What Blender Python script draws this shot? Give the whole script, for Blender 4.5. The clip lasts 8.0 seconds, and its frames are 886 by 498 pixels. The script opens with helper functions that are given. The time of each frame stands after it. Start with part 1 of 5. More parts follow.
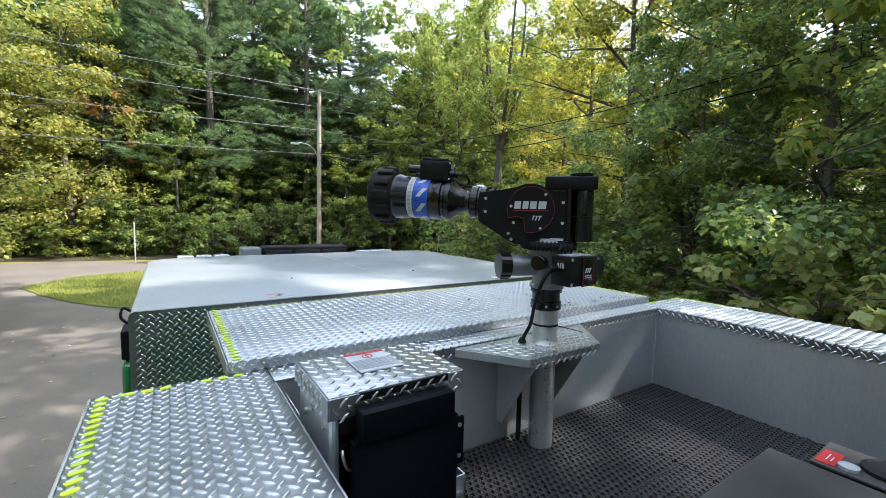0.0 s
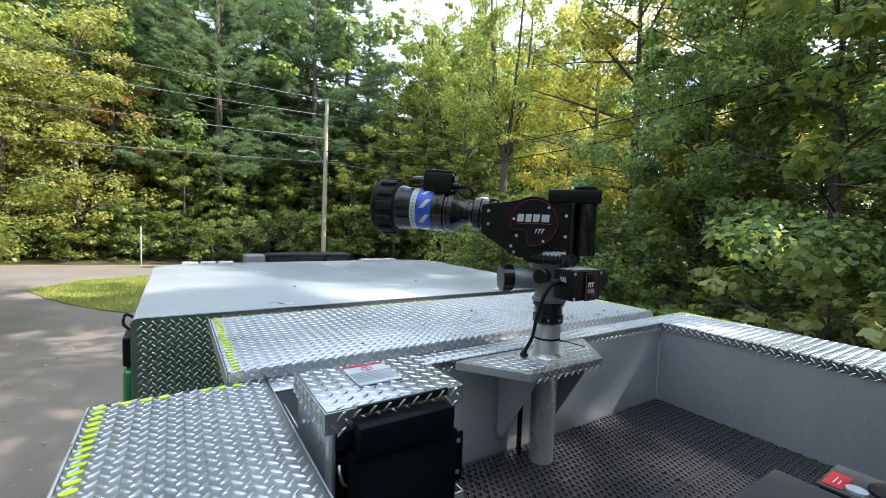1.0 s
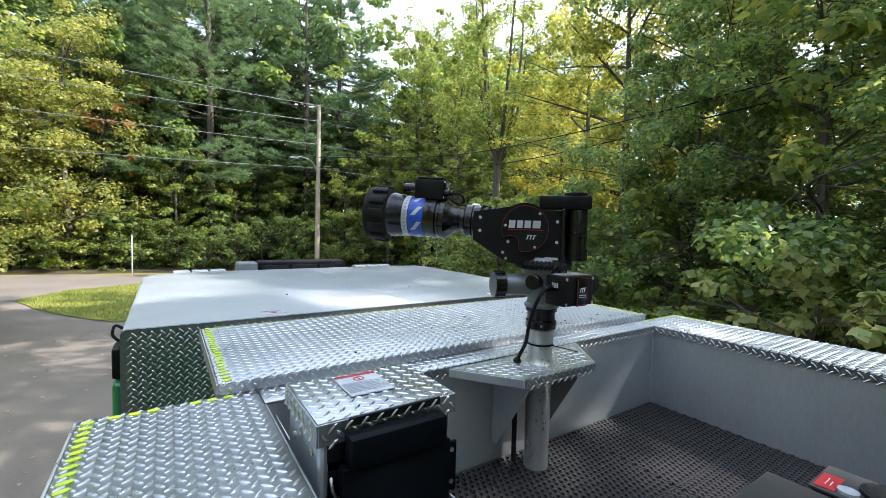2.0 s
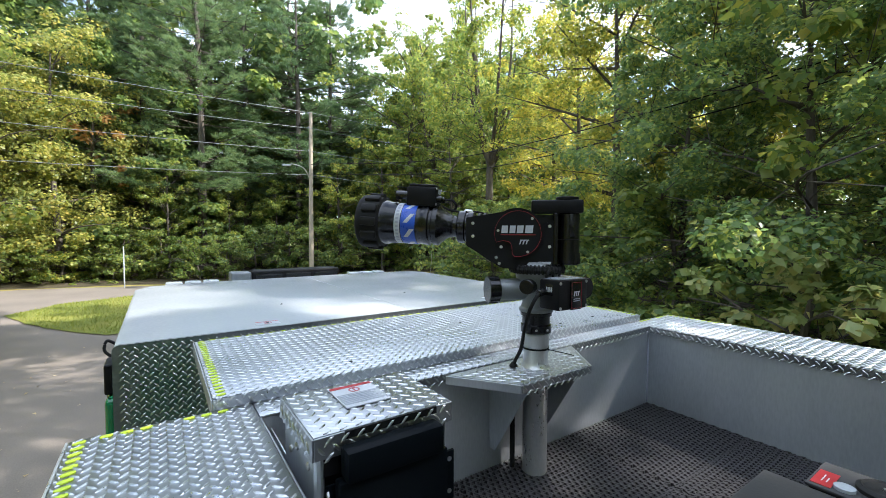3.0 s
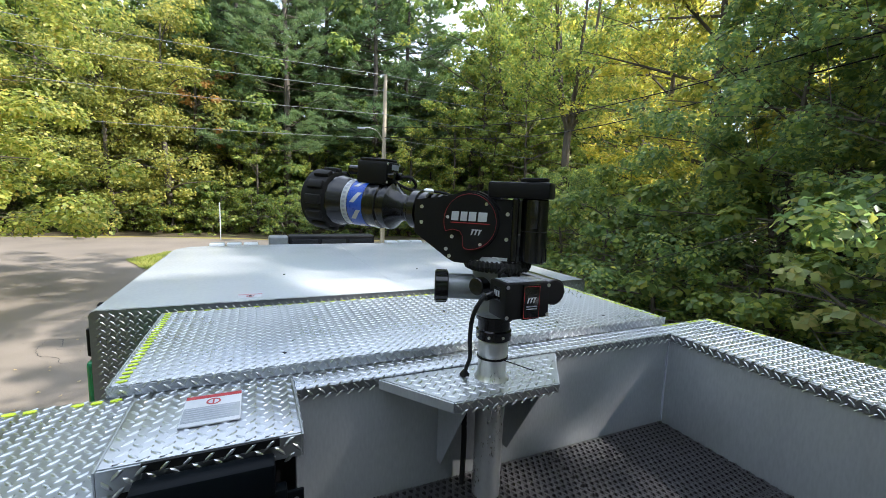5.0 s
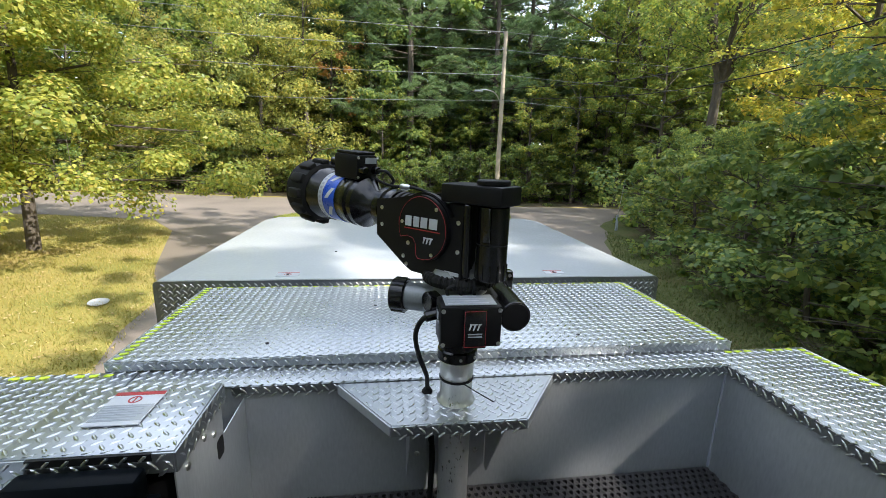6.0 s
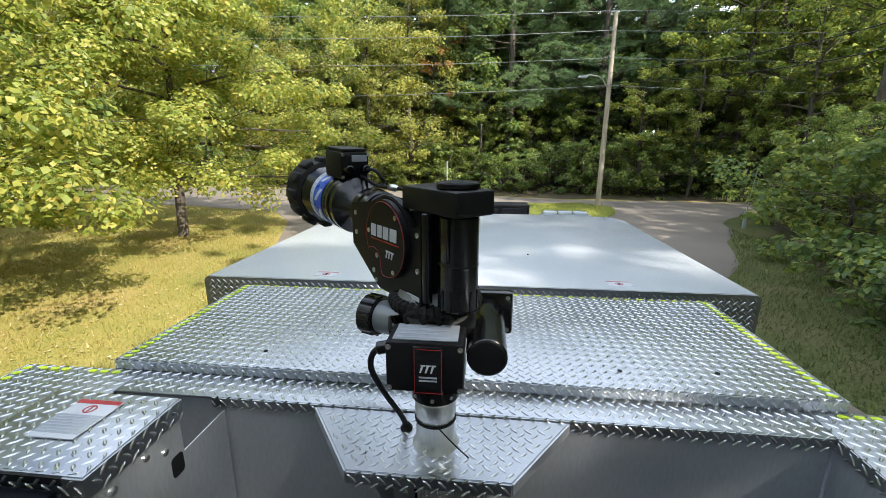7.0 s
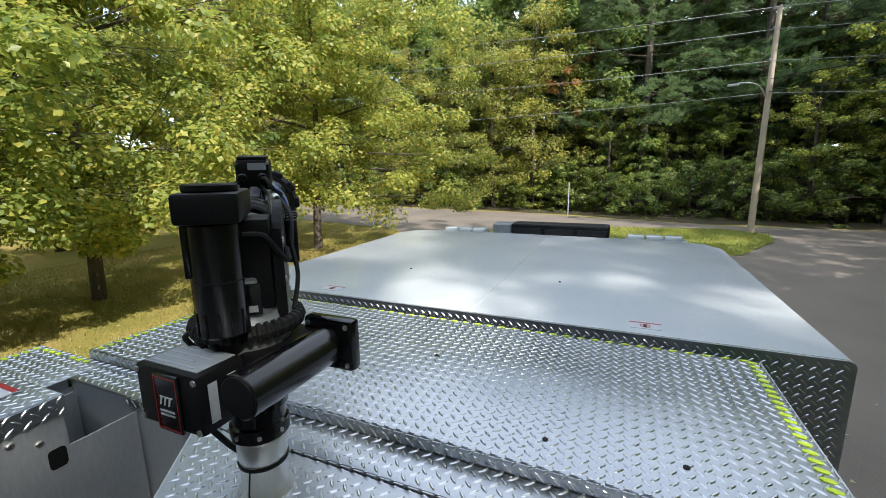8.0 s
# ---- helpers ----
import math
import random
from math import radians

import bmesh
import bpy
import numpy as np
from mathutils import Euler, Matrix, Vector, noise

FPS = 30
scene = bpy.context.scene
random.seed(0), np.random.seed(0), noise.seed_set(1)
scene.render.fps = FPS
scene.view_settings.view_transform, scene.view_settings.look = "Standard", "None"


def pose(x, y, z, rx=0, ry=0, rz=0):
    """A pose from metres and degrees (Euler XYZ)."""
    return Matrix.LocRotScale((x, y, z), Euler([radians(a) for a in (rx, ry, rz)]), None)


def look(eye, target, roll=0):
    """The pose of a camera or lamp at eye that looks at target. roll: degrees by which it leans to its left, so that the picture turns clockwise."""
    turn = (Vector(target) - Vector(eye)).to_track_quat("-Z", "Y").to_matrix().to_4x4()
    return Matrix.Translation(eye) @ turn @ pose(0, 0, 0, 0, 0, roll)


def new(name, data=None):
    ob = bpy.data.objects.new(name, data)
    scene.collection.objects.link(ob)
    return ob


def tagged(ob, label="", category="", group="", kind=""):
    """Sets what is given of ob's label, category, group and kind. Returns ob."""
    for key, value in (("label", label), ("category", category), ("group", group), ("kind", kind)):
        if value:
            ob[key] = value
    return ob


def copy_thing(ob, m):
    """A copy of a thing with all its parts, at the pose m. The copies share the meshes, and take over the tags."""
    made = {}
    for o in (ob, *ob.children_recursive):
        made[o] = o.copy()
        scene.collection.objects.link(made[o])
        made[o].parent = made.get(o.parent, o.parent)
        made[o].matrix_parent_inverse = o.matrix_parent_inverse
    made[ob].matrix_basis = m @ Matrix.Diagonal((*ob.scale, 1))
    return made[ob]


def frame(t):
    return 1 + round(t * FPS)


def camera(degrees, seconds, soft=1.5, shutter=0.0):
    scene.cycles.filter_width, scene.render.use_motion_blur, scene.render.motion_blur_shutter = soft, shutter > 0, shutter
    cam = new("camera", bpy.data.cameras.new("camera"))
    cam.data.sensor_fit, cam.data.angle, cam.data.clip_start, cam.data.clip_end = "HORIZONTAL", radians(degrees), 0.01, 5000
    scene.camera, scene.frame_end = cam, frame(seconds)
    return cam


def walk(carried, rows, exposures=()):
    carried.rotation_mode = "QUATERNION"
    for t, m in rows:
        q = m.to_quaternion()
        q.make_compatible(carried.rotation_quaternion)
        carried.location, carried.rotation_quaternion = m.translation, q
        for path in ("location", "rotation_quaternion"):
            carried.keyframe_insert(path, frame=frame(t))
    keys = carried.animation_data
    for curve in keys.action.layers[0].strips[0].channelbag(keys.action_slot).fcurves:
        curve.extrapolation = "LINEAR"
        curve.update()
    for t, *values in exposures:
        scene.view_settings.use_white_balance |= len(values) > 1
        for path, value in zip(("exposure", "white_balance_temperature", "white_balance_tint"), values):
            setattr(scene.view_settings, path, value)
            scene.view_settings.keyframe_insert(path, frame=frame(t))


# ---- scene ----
cam = camera(93.4, 8.0, 0.8)

PATH = [
    (0, (-1.139, -1.167, 3.142), (-0.041, 0.496, 2.973), 1.3),
    (0.5, (-1.134, -1.169, 3.146), (-0.067, 0.517, 3.0), 1.7),
    (1, (-1.133, -1.168, 3.151), (-0.051, 0.509, 3.024), 2.1),
    (1.5, (-1.129, -1.17, 3.156), (-0.032, 0.498, 3.042), 2.0),
    (3, (-1.123, -1.173, 3.169), (0.004, 0.478, 3.083), 0.1),
    (3.5, (-1.111, -1.177, 3.178), (0.031, 0.462, 3.099), -0.3),
    (4, (-1.093, -1.176, 3.184), (0.03, 0.476, 3.09), 0.1),
    (4.5, (-0.922, -1.197, 3.192), (0.058, 0.539, 3.028), 1.4),
    (4.7, (-0.828, -1.192, 3.2), (0.098, 0.57, 3.002), 1.9),
    (5.8, (-0.34, -1.159, 3.323), (0.038, 0.761, 2.909), 1.3),
    (6, (-0.257, -1.154, 3.33), (0.012, 0.777, 2.886), 1.7),
    (6.5, (-0.053, -1.139, 3.338), (-0.048, 0.801, 2.853), 1.1),
    (7, (0.016, -0.971, 3.337), (-0.186, 0.959, 2.854), 0.1),
    (7.5, (0.291, -0.748, 3.31), (-0.216, 1.135, 2.865), 0.1),
    (8, (0.499, -0.697, 3.296), (-0.275, 1.108, 2.914), -0.8),
]
AIM = [(t, look(eye, target, roll)) for t, eye, target, roll in PATH]
walk(cam, AIM, [(0.0, 1.22, 6100, 12), (4.6, 1.22, 6100, 12), (6.2, 1.14, 6400, 12), (7.5, 0.9, 6400, 12), (8.0, 0.7, 6350, 12)])

# ---- world and sun ----
SUN_AZ, SUN_EL = 128.0, 41.0      # degrees clockwise from +y, degrees above the horizon
world = bpy.data.worlds.new("sky")
scene.world = world
world.use_nodes = True
wn, wl = world.node_tree.nodes, world.node_tree.links
wn.clear()
sky = wn.new("ShaderNodeTexSky")
sky.sky_type, sky.sun_disc = "NISHITA", False
sky.sun_elevation, sky.sun_rotation = radians(SUN_EL), radians(SUN_AZ)
tc, mp = wn.new("ShaderNodeTexCoord"), wn.new("ShaderNodeMapping")
mp.inputs["Scale"].default_value = (1.2, 1.2, 3.0)
cl = wn.new("ShaderNodeTexNoise")
cl.inputs["Scale"].default_value, cl.inputs["Detail"].default_value = 2.2, 6.0
cr = wn.new("ShaderNodeValToRGB")
cr.color_ramp.elements[0].position, cr.color_ramp.elements[1].position = 0.35, 0.58
mixw = wn.new("ShaderNodeMixRGB")
mixw.inputs[2].default_value = (7.7, 8.5, 9.6, 1)
bg, wo = wn.new("ShaderNodeBackground"), wn.new("ShaderNodeOutputWorld")
bg.inputs["Strength"].default_value = 0.15
wl.new(tc.outputs["Generated"], mp.inputs["Vector"])
wl.new(mp.outputs["Vector"], cl.inputs["Vector"])
wl.new(cl.outputs["Fac"], cr.inputs["Fac"])
wl.new(cr.outputs["Color"], mixw.inputs[0])
wl.new(sky.outputs["Color"], mixw.inputs[1])
wl.new(mixw.outputs["Color"], bg.inputs["Color"])
wl.new(bg.outputs["Background"], wo.inputs["Surface"])
sun = new("sun", bpy.data.lights.new("sun", "SUN"))
sun.data.energy, sun.data.angle, sun.data.color = 4.3, radians(0.53), (1.0, 0.93, 0.82)
az, el = radians(SUN_AZ), radians(SUN_EL)
sun.matrix_world = look((30 * math.sin(az) * math.cos(el), 30 * math.cos(az) * math.cos(el), 30 * math.sin(el)), (0, 0, 0))


# ---- materials ----
def base_material(name, rough=0.5, metal=0.0):
    m = bpy.data.materials.new(name)
    m.use_nodes = True
    p = m.node_tree.nodes["Principled BSDF"]
    p.inputs["Roughness"].default_value, p.inputs["Metallic"].default_value = rough, metal
    return m, m.node_tree.nodes, m.node_tree.links, p


def ramp(nodes, stops):
    r = nodes.new("ShaderNodeValToRGB")
    els = r.color_ramp.elements
    while len(els) < len(stops):
        els.new(0.5)
    for e, (pos, col) in zip(els, stops):
        e.position, e.color = pos, (*col, 1)
    return r


def surface(name, c1, c2, rough=(0.4, 0.6), metal=0.0, scale=8.0, fine=120.0, bump=0.1, stretch=(1, 1, 1), c3=None, distance=0.002):
    """A material that varies in colour and gloss at two scales, with a fine relief."""
    m, n, l, p = base_material(name, rough[0], metal)
    tex, mapping = n.new("ShaderNodeTexCoord"), n.new("ShaderNodeMapping")
    mapping.inputs["Scale"].default_value = stretch
    l.new(tex.outputs["Object"], mapping.inputs["Vector"])
    big, small = n.new("ShaderNodeTexNoise"), n.new("ShaderNodeTexNoise")
    for t, s, d in ((big, scale, 5.0), (small, fine, 3.0)):
        t.inputs["Scale"].default_value, t.inputs["Detail"].default_value = s, d
        l.new(mapping.outputs["Vector"], t.inputs["Vector"])
    add = n.new("ShaderNodeMixRGB")
    add.inputs[0].default_value = 0.35
    l.new(big.outputs["Fac"], add.inputs[1])
    l.new(small.outputs["Fac"], add.inputs[2])
    stops = [(0.32, c1), (0.66, c2)] if c3 is None else [(0.3, c1), (0.5, c2), (0.68, c3)]
    r = ramp(n, stops)
    l.new(add.outputs["Color"], r.inputs["Fac"])
    l.new(r.outputs["Color"], p.inputs["Base Color"])
    mr = n.new("ShaderNodeMapRange")
    mr.inputs["From Min"].default_value, mr.inputs["From Max"].default_value = 0.3, 0.7
    mr.inputs["To Min"].default_value, mr.inputs["To Max"].default_value = rough
    l.new(add.outputs["Color"], mr.inputs["Value"])
    l.new(mr.outputs["Result"], p.inputs["Roughness"])
    b = n.new("ShaderNodeBump")
    b.inputs["Strength"].default_value, b.inputs["Distance"].default_value = bump, distance
    l.new(small.outputs["Fac"], b.inputs["Height"])
    l.new(b.outputs["Normal"], p.inputs["Normal"])
    return m


def leaf_material(name, stops, glow=0.45, rough=0.42):
    """Leaves: each one takes its own tint, and light passes through them."""
    m, n, l, p = base_material(name, rough)
    geo, info = n.new("ShaderNodeNewGeometry"), n.new("ShaderNodeObjectInfo")
    mix = n.new("ShaderNodeMath")
    mix.operation = "MULTIPLY_ADD"
    mix.inputs[1].default_value = 0.75
    sc = n.new("ShaderNodeMath")
    sc.operation = "MULTIPLY"
    sc.inputs[1].default_value = 0.25
    l.new(info.outputs["Random"], sc.inputs[0])
    l.new(geo.outputs["Random Per Island"], mix.inputs[0])
    l.new(sc.outputs["Value"], mix.inputs[2])
    r = ramp(n, [(pos, (red, green, blue * 1.1)) for pos, (red, green, blue) in stops])
    l.new(mix.outputs["Value"], r.inputs["Fac"])
    l.new(r.outputs["Color"], p.inputs["Base Color"])
    p.inputs["Specular IOR Level"].default_value = 0.5
    tr = n.new("ShaderNodeBsdfTranslucent")
    bright = n.new("ShaderNodeHueSaturation")
    bright.inputs["Value"].default_value, bright.inputs["Saturation"].default_value = 1.7, 1.04
    l.new(r.outputs["Color"], bright.inputs["Color"])
    l.new(bright.outputs["Color"], tr.inputs["Color"])
    ms = n.new("ShaderNodeMixShader")
    ms.inputs[0].default_value = glow
    l.new(p.outputs["BSDF"], ms.inputs[1])
    l.new(tr.outputs["BSDF"], ms.inputs[2])
    l.new(ms.outputs["Shader"], n["Material Output"].inputs["Surface"])
    return m


TREAD = surface("tread_plate_aluminium", (0.335, 0.355, 0.378), (0.44, 0.462, 0.485), (0.29, 0.43), 1.0, 5.0, 90.0, 0.06)
LUG = surface("polished_lug_aluminium", (0.51, 0.53, 0.555), (0.62, 0.64, 0.66), (0.24, 0.36), 1.0, 7.0, 120.0, 0.05)
SHEET = surface("brushed_aluminium_sheet", (0.42, 0.45, 0.485), (0.60, 0.63, 0.66), (0.30, 0.44), 0.7, 2.2, 160.0, 0.05, (1, 1, 0.25))
PIPE = surface("stainless_pipe", (0.56, 0.56, 0.56), (0.72, 0.72, 0.71), (0.22, 0.44), 0.75, 14.0, 200.0, 0.05, (1, 1, 0.3))
CAST = surface("grey_painted_casting", (0.19, 0.205, 0.215), (0.26, 0.275, 0.285), (0.34, 0.48), 0.35, 20.0, 300.0, 0.12)
BLACK = surface("black_anodised_metal", (0.003, 0.003, 0.004), (0.008, 0.008, 0.009), (0.13, 0.26), 0.0, 14.0, 260.0, 0.06)
MATTE = surface("matte_black_powder_coat", (0.004, 0.004, 0.005), (0.009, 0.009, 0.010), (0.42, 0.55), 0.0, 10.0, 320.0, 0.15)
RUBBER = surface("black_rubber", (0.007, 0.007, 0.007), (0.018, 0.018, 0.018), (0.5, 0.75), 0.0, 16.0, 220.0, 0.25)
MATRUB = surface("scuffed_mat_rubber", (0.016, 0.015, 0.016), (0.042, 0.040, 0.042), (0.36, 0.54), 0.0, 3.0, 150.0, 0.2)
BINLID = surface("scuffed_black_plastic", (0.022, 0.022, 0.023), (0.055, 0.053, 0.052), (0.42, 0.6), 0.0, 5.0, 120.0, 0.15)
NAVY = surface("dark_navy_powder_coat", (0.0015, 0.0025, 0.004), (0.004, 0.006, 0.008), (0.38, 0.52), 0.0, 8.0, 260.0, 0.12)
NAVY.node_tree.nodes["Principled BSDF"].inputs["Specular IOR Level"].default_value = 0.06
for dull in (MATTE, RUBBER, MATRUB):
    dull.node_tree.nodes["Principled BSDF"].inputs["Specular IOR Level"].default_value = 0.2
WHITE = surface("white_gloss_paint", (0.50, 0.54, 0.57), (0.57, 0.60, 0.63), (0.10, 0.2), 0.0, 1.6, 60.0, 0.01)
GREEN = surface("green_cab_paint", (0.010, 0.16, 0.065), (0.015, 0.22, 0.09), (0.15, 0.25), 0.0, 3.0, 60.0, 0.01)
YELLOW = surface("fluorescent_yellow_film", (0.50, 0.66, 0.03), (0.60, 0.76, 0.04), (0.4, 0.55), 0.0, 30.0, 200.0, 0.05)
STEEL = surface("zinc_plated_steel", (0.5, 0.5, 0.5), (0.68, 0.68, 0.67), (0.25, 0.4), 1.0, 40.0, 300.0, 0.05)
PAPER = surface("white_label_film", (0.44, 0.46, 0.50), (0.54, 0.56, 0.60), (0.3, 0.4), 0.0, 20.0, 200.0, 0.02)
INK = surface("grey_print", (0.28, 0.30, 0.36), (0.36, 0.38, 0.44), (0.4, 0.5), 0.0, 40.0, 300.0, 0.02)
RED = surface("red_print", (0.30, 0.015, 0.02), (0.40, 0.025, 0.03), (0.35, 0.5), 0.0, 30.0, 200.0, 0.02)
BLUE = surface("blue_band_film", (0.010, 0.06, 0.42), (0.02, 0.10, 0.55), (0.25, 0.35), 0.0, 30.0, 200.0, 0.02)
LENS = surface("clear_grey_lens", (0.30, 0.33, 0.36), (0.40, 0.43, 0.46), (0.1, 0.2), 0.0, 12.0, 90.0, 0.02)
DARKFLOOR = surface("dark_floor_sheet", (0.020, 0.020, 0.021), (0.040, 0.040, 0.042), (0.6, 0.8), 0.0, 6.0, 120.0, 0.1)
ASPHALT = surface("weathered_asphalt", (0.137, 0.117, 0.098), (0.197, 0.168, 0.140), (0.8, 0.95), 0.0, 0.35, 45.0, 0.5, (1, 1, 1), (0.235, 0.20, 0.168), 0.006)
GRASS = surface("lawn", (0.16, 0.18, 0.034), (0.28, 0.245, 0.060), (0.8, 0.95), 0.0, 0.5, 14.0, 0.9, (1, 1, 1), (0.44, 0.31, 0.13), 0.05)
BARK = surface("tree_bark", (0.055, 0.045, 0.036), (0.13, 0.11, 0.09), (0.8, 0.95), 0.0, 5.0, 40.0, 0.8, (1, 1, 0.2), None, 0.02)
POLE = surface("weathered_pole_wood", (0.30, 0.25, 0.19), (0.44, 0.38, 0.30), (0.7, 0.85), 0.0, 4.0, 60.0, 0.4, (1, 1, 0.08), None, 0.006)
FLOORWOOD = surface("forest_floor_litter", (0.030, 0.024, 0.014), (0.075, 0.055, 0.03), (0.85, 0.95), 0.0, 1.0, 12.0, 0.9, (1, 1, 1), (0.06, 0.08, 0.02), 0.05)
LEAF_MAPLE = leaf_material("maple_leaves", [(0.0, (0.095, 0.155, 0.045)), (0.45, (0.175, 0.245, 0.058)), (0.8, (0.34, 0.355, 0.07)), (1.0, (0.52, 0.44, 0.09))], 0.54)
LEAF_GOLD = leaf_material("yellowing_leaves", [(0.0, (0.10, 0.15, 0.04)), (0.5, (0.255, 0.275, 0.06)), (0.85, (0.43, 0.40, 0.09)), (1.0, (0.52, 0.37, 0.105))], 0.48)
LEAF_DARK = leaf_material("forest_leaves", [(0.0, (0.075, 0.13, 0.045)), (0.5, (0.15, 0.215, 0.058)), (0.9, (0.32, 0.35, 0.08)), (1.0, (0.42, 0.40, 0.09))], 0.52)
LEAF_SIDE = leaf_material("broad_glossy_leaves", [(0.0, (0.085, 0.15, 0.062)), (0.5, (0.165, 0.245, 0.08)), (0.78, (0.32, 0.37, 0.09)), (1.0, (0.52, 0.48, 0.10))], 0.55, 0.33)
LEAF_PALE = leaf_material("pale_sucker_leaves", [(0.0, (0.20, 0.26, 0.09)), (0.6, (0.34, 0.38, 0.13)), (1.0, (0.46, 0.40, 0.14))], 0.45, 0.4)
# lit and shaded tones sit in these tints: front-lit lawn trees, backlit yellow crowns
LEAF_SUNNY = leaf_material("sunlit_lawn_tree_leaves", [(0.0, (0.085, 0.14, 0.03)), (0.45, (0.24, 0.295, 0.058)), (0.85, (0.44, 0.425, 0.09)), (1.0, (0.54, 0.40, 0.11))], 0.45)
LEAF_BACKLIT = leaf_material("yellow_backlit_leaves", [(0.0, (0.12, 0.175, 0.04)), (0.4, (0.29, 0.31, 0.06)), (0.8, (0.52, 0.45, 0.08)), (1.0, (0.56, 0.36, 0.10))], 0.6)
NEEDLE = leaf_material("pine_needles", [(0.0, (0.075, 0.135, 0.066)), (0.6, (0.15, 0.23, 0.09)), (1.0, (0.28, 0.35, 0.12))], 0.35)
LEAF_TURF = leaf_material("green_turf_blades", [(0.0, (0.12, 0.17, 0.022)), (0.5, (0.21, 0.25, 0.035)), (1.0, (0.32, 0.31, 0.06))], 0.3)
TURF = surface("green_turf", (0.11, 0.145, 0.020), (0.18, 0.20, 0.03), (0.8, 0.95), 0.0, 0.6, 14.0, 0.9, (1, 1, 1), (0.26, 0.24, 0.05), 0.05)
# darker, browner copies of the turf: the trees' shade is put into the colour
LEAF_VERGE = leaf_material("shaded_verge_blades", [(0.0, (0.045, 0.085, 0.020)), (0.5, (0.085, 0.125, 0.028)), (1.0, (0.17, 0.17, 0.05))], 0.3)
VERGE = surface("shaded_verge_turf", (0.055, 0.070, 0.020), (0.095, 0.11, 0.028), (0.8, 0.95), 0.0, 0.6, 14.0, 0.9, (1, 1, 1), (0.15, 0.12, 0.06), 0.05)
LEAF_ORANGE = leaf_material("orange_leaves", [(0.0, (0.24, 0.16, 0.05)), (0.5, (0.34, 0.19, 0.06)), (1.0, (0.42, 0.31, 0.08))], 0.5)
LEAF_LAWN = leaf_material("grass_blades", [(0.0, (0.145, 0.175, 0.028)), (0.5, (0.285, 0.258, 0.06)), (1.0, (0.45, 0.36, 0.12))], 0.3)
LEAF_DRY = leaf_material("dry_leaves", [(0.0, (0.30, 0.20, 0.08)), (0.6, (0.48, 0.38, 0.18)), (1.0, (0.6, 0.52, 0.34))], 0.2)


# ---- small builders ----
def mesh_of(bm, name, material, smooth=False):
    me = bpy.data.meshes.new(name)
    bm.normal_update()
    bm.to_mesh(me)
    bm.free()
    for m in (material if isinstance(material, (list, tuple)) else [material]):
        me.materials.append(m)
    if smooth:
        for p in me.polygons:
            p.use_smooth = True
        me.set_sharp_from_angle(angle=radians(35))
    return me


def part(name, bm, material, parent, label="", smooth=False, kind=""):
    ob = new(name, mesh_of(bm, name, material, smooth))
    ob.parent = parent
    return tagged(ob, label, kind=kind)


def thing(name, label, category, group="", kind="", at=(0, 0, 0)):
    e = new(name)
    e.empty_display_size = 0.1
    e.matrix_basis = Matrix.Translation(at)
    return tagged(e, label, category, group, kind)


def single(name, bm, material, label, category, kind="", smooth=False, group=""):
    return tagged(new(name, mesh_of(bm, name, material, smooth)), label, category, group, kind)


def box(bm, lo, hi, bevel=0.0, m=None, seg=2):
    """Adds a box with rounded edges to bm."""
    r = bmesh.ops.create_cube(bm, size=1.0)
    c = [(a + b) / 2 for a, b in zip(lo, hi)]
    s = [abs(b - a) for a, b in zip(lo, hi)]
    vs = r["verts"]
    for v in vs:
        v.co = Vector((v.co.x * s[0] + c[0], v.co.y * s[1] + c[1], v.co.z * s[2] + c[2]))
    if bevel:
        es = list({e for v in vs for e in v.link_edges})
        out = bmesh.ops.bevel(bm, geom=es, offset=bevel, segments=seg, affect="EDGES", profile=0.5)
        vs = list({v for f in out["faces"] for v in f.verts} | {v for v in vs if v.is_valid})
    if m is not None:
        for v in vs:
            v.co = m @ v.co
    return bm


def lathe(bm, profile, m=Matrix(), n=32, cap=True):
    """Turns a profile of (radius, height) round the z axis, then places it by m."""
    rings = []
    for r, z in profile:
        rings.append([bm.verts.new(m @ Vector((r * math.cos(2 * math.pi * i / n), r * math.sin(2 * math.pi * i / n), z))) for i in range(n)])
    for a, b in zip(rings, rings[1:]):
        for i in range(n):
            j = (i + 1) % n
            bm.faces.new((a[i], a[j], b[j], b[i]))
    if cap:
        bm.faces.new(list(reversed(rings[0])))
        bm.faces.new(rings[-1])
    return bm


def prism(bm, pts, z0, z1, m=Matrix(), bevel=0.0):
    """An upright prism on a plan polygon."""
    lo = [bm.verts.new(m @ Vector((x, y, z0))) for x, y in pts]
    hi = [bm.verts.new(m @ Vector((x, y, z1))) for x, y in pts]
    fs = [bm.faces.new(list(reversed(lo))), bm.faces.new(hi)]
    k = len(pts)
    for i in range(k):
        fs.append(bm.faces.new((lo[i], lo[(i + 1) % k], hi[(i + 1) % k], hi[i])))
    bmesh.ops.recalc_face_normals(bm, faces=fs)
    if bevel:
        bmesh.ops.bevel(bm, geom=list({e for f in fs for e in f.edges}), offset=bevel, segments=2, affect="EDGES")
    return bm


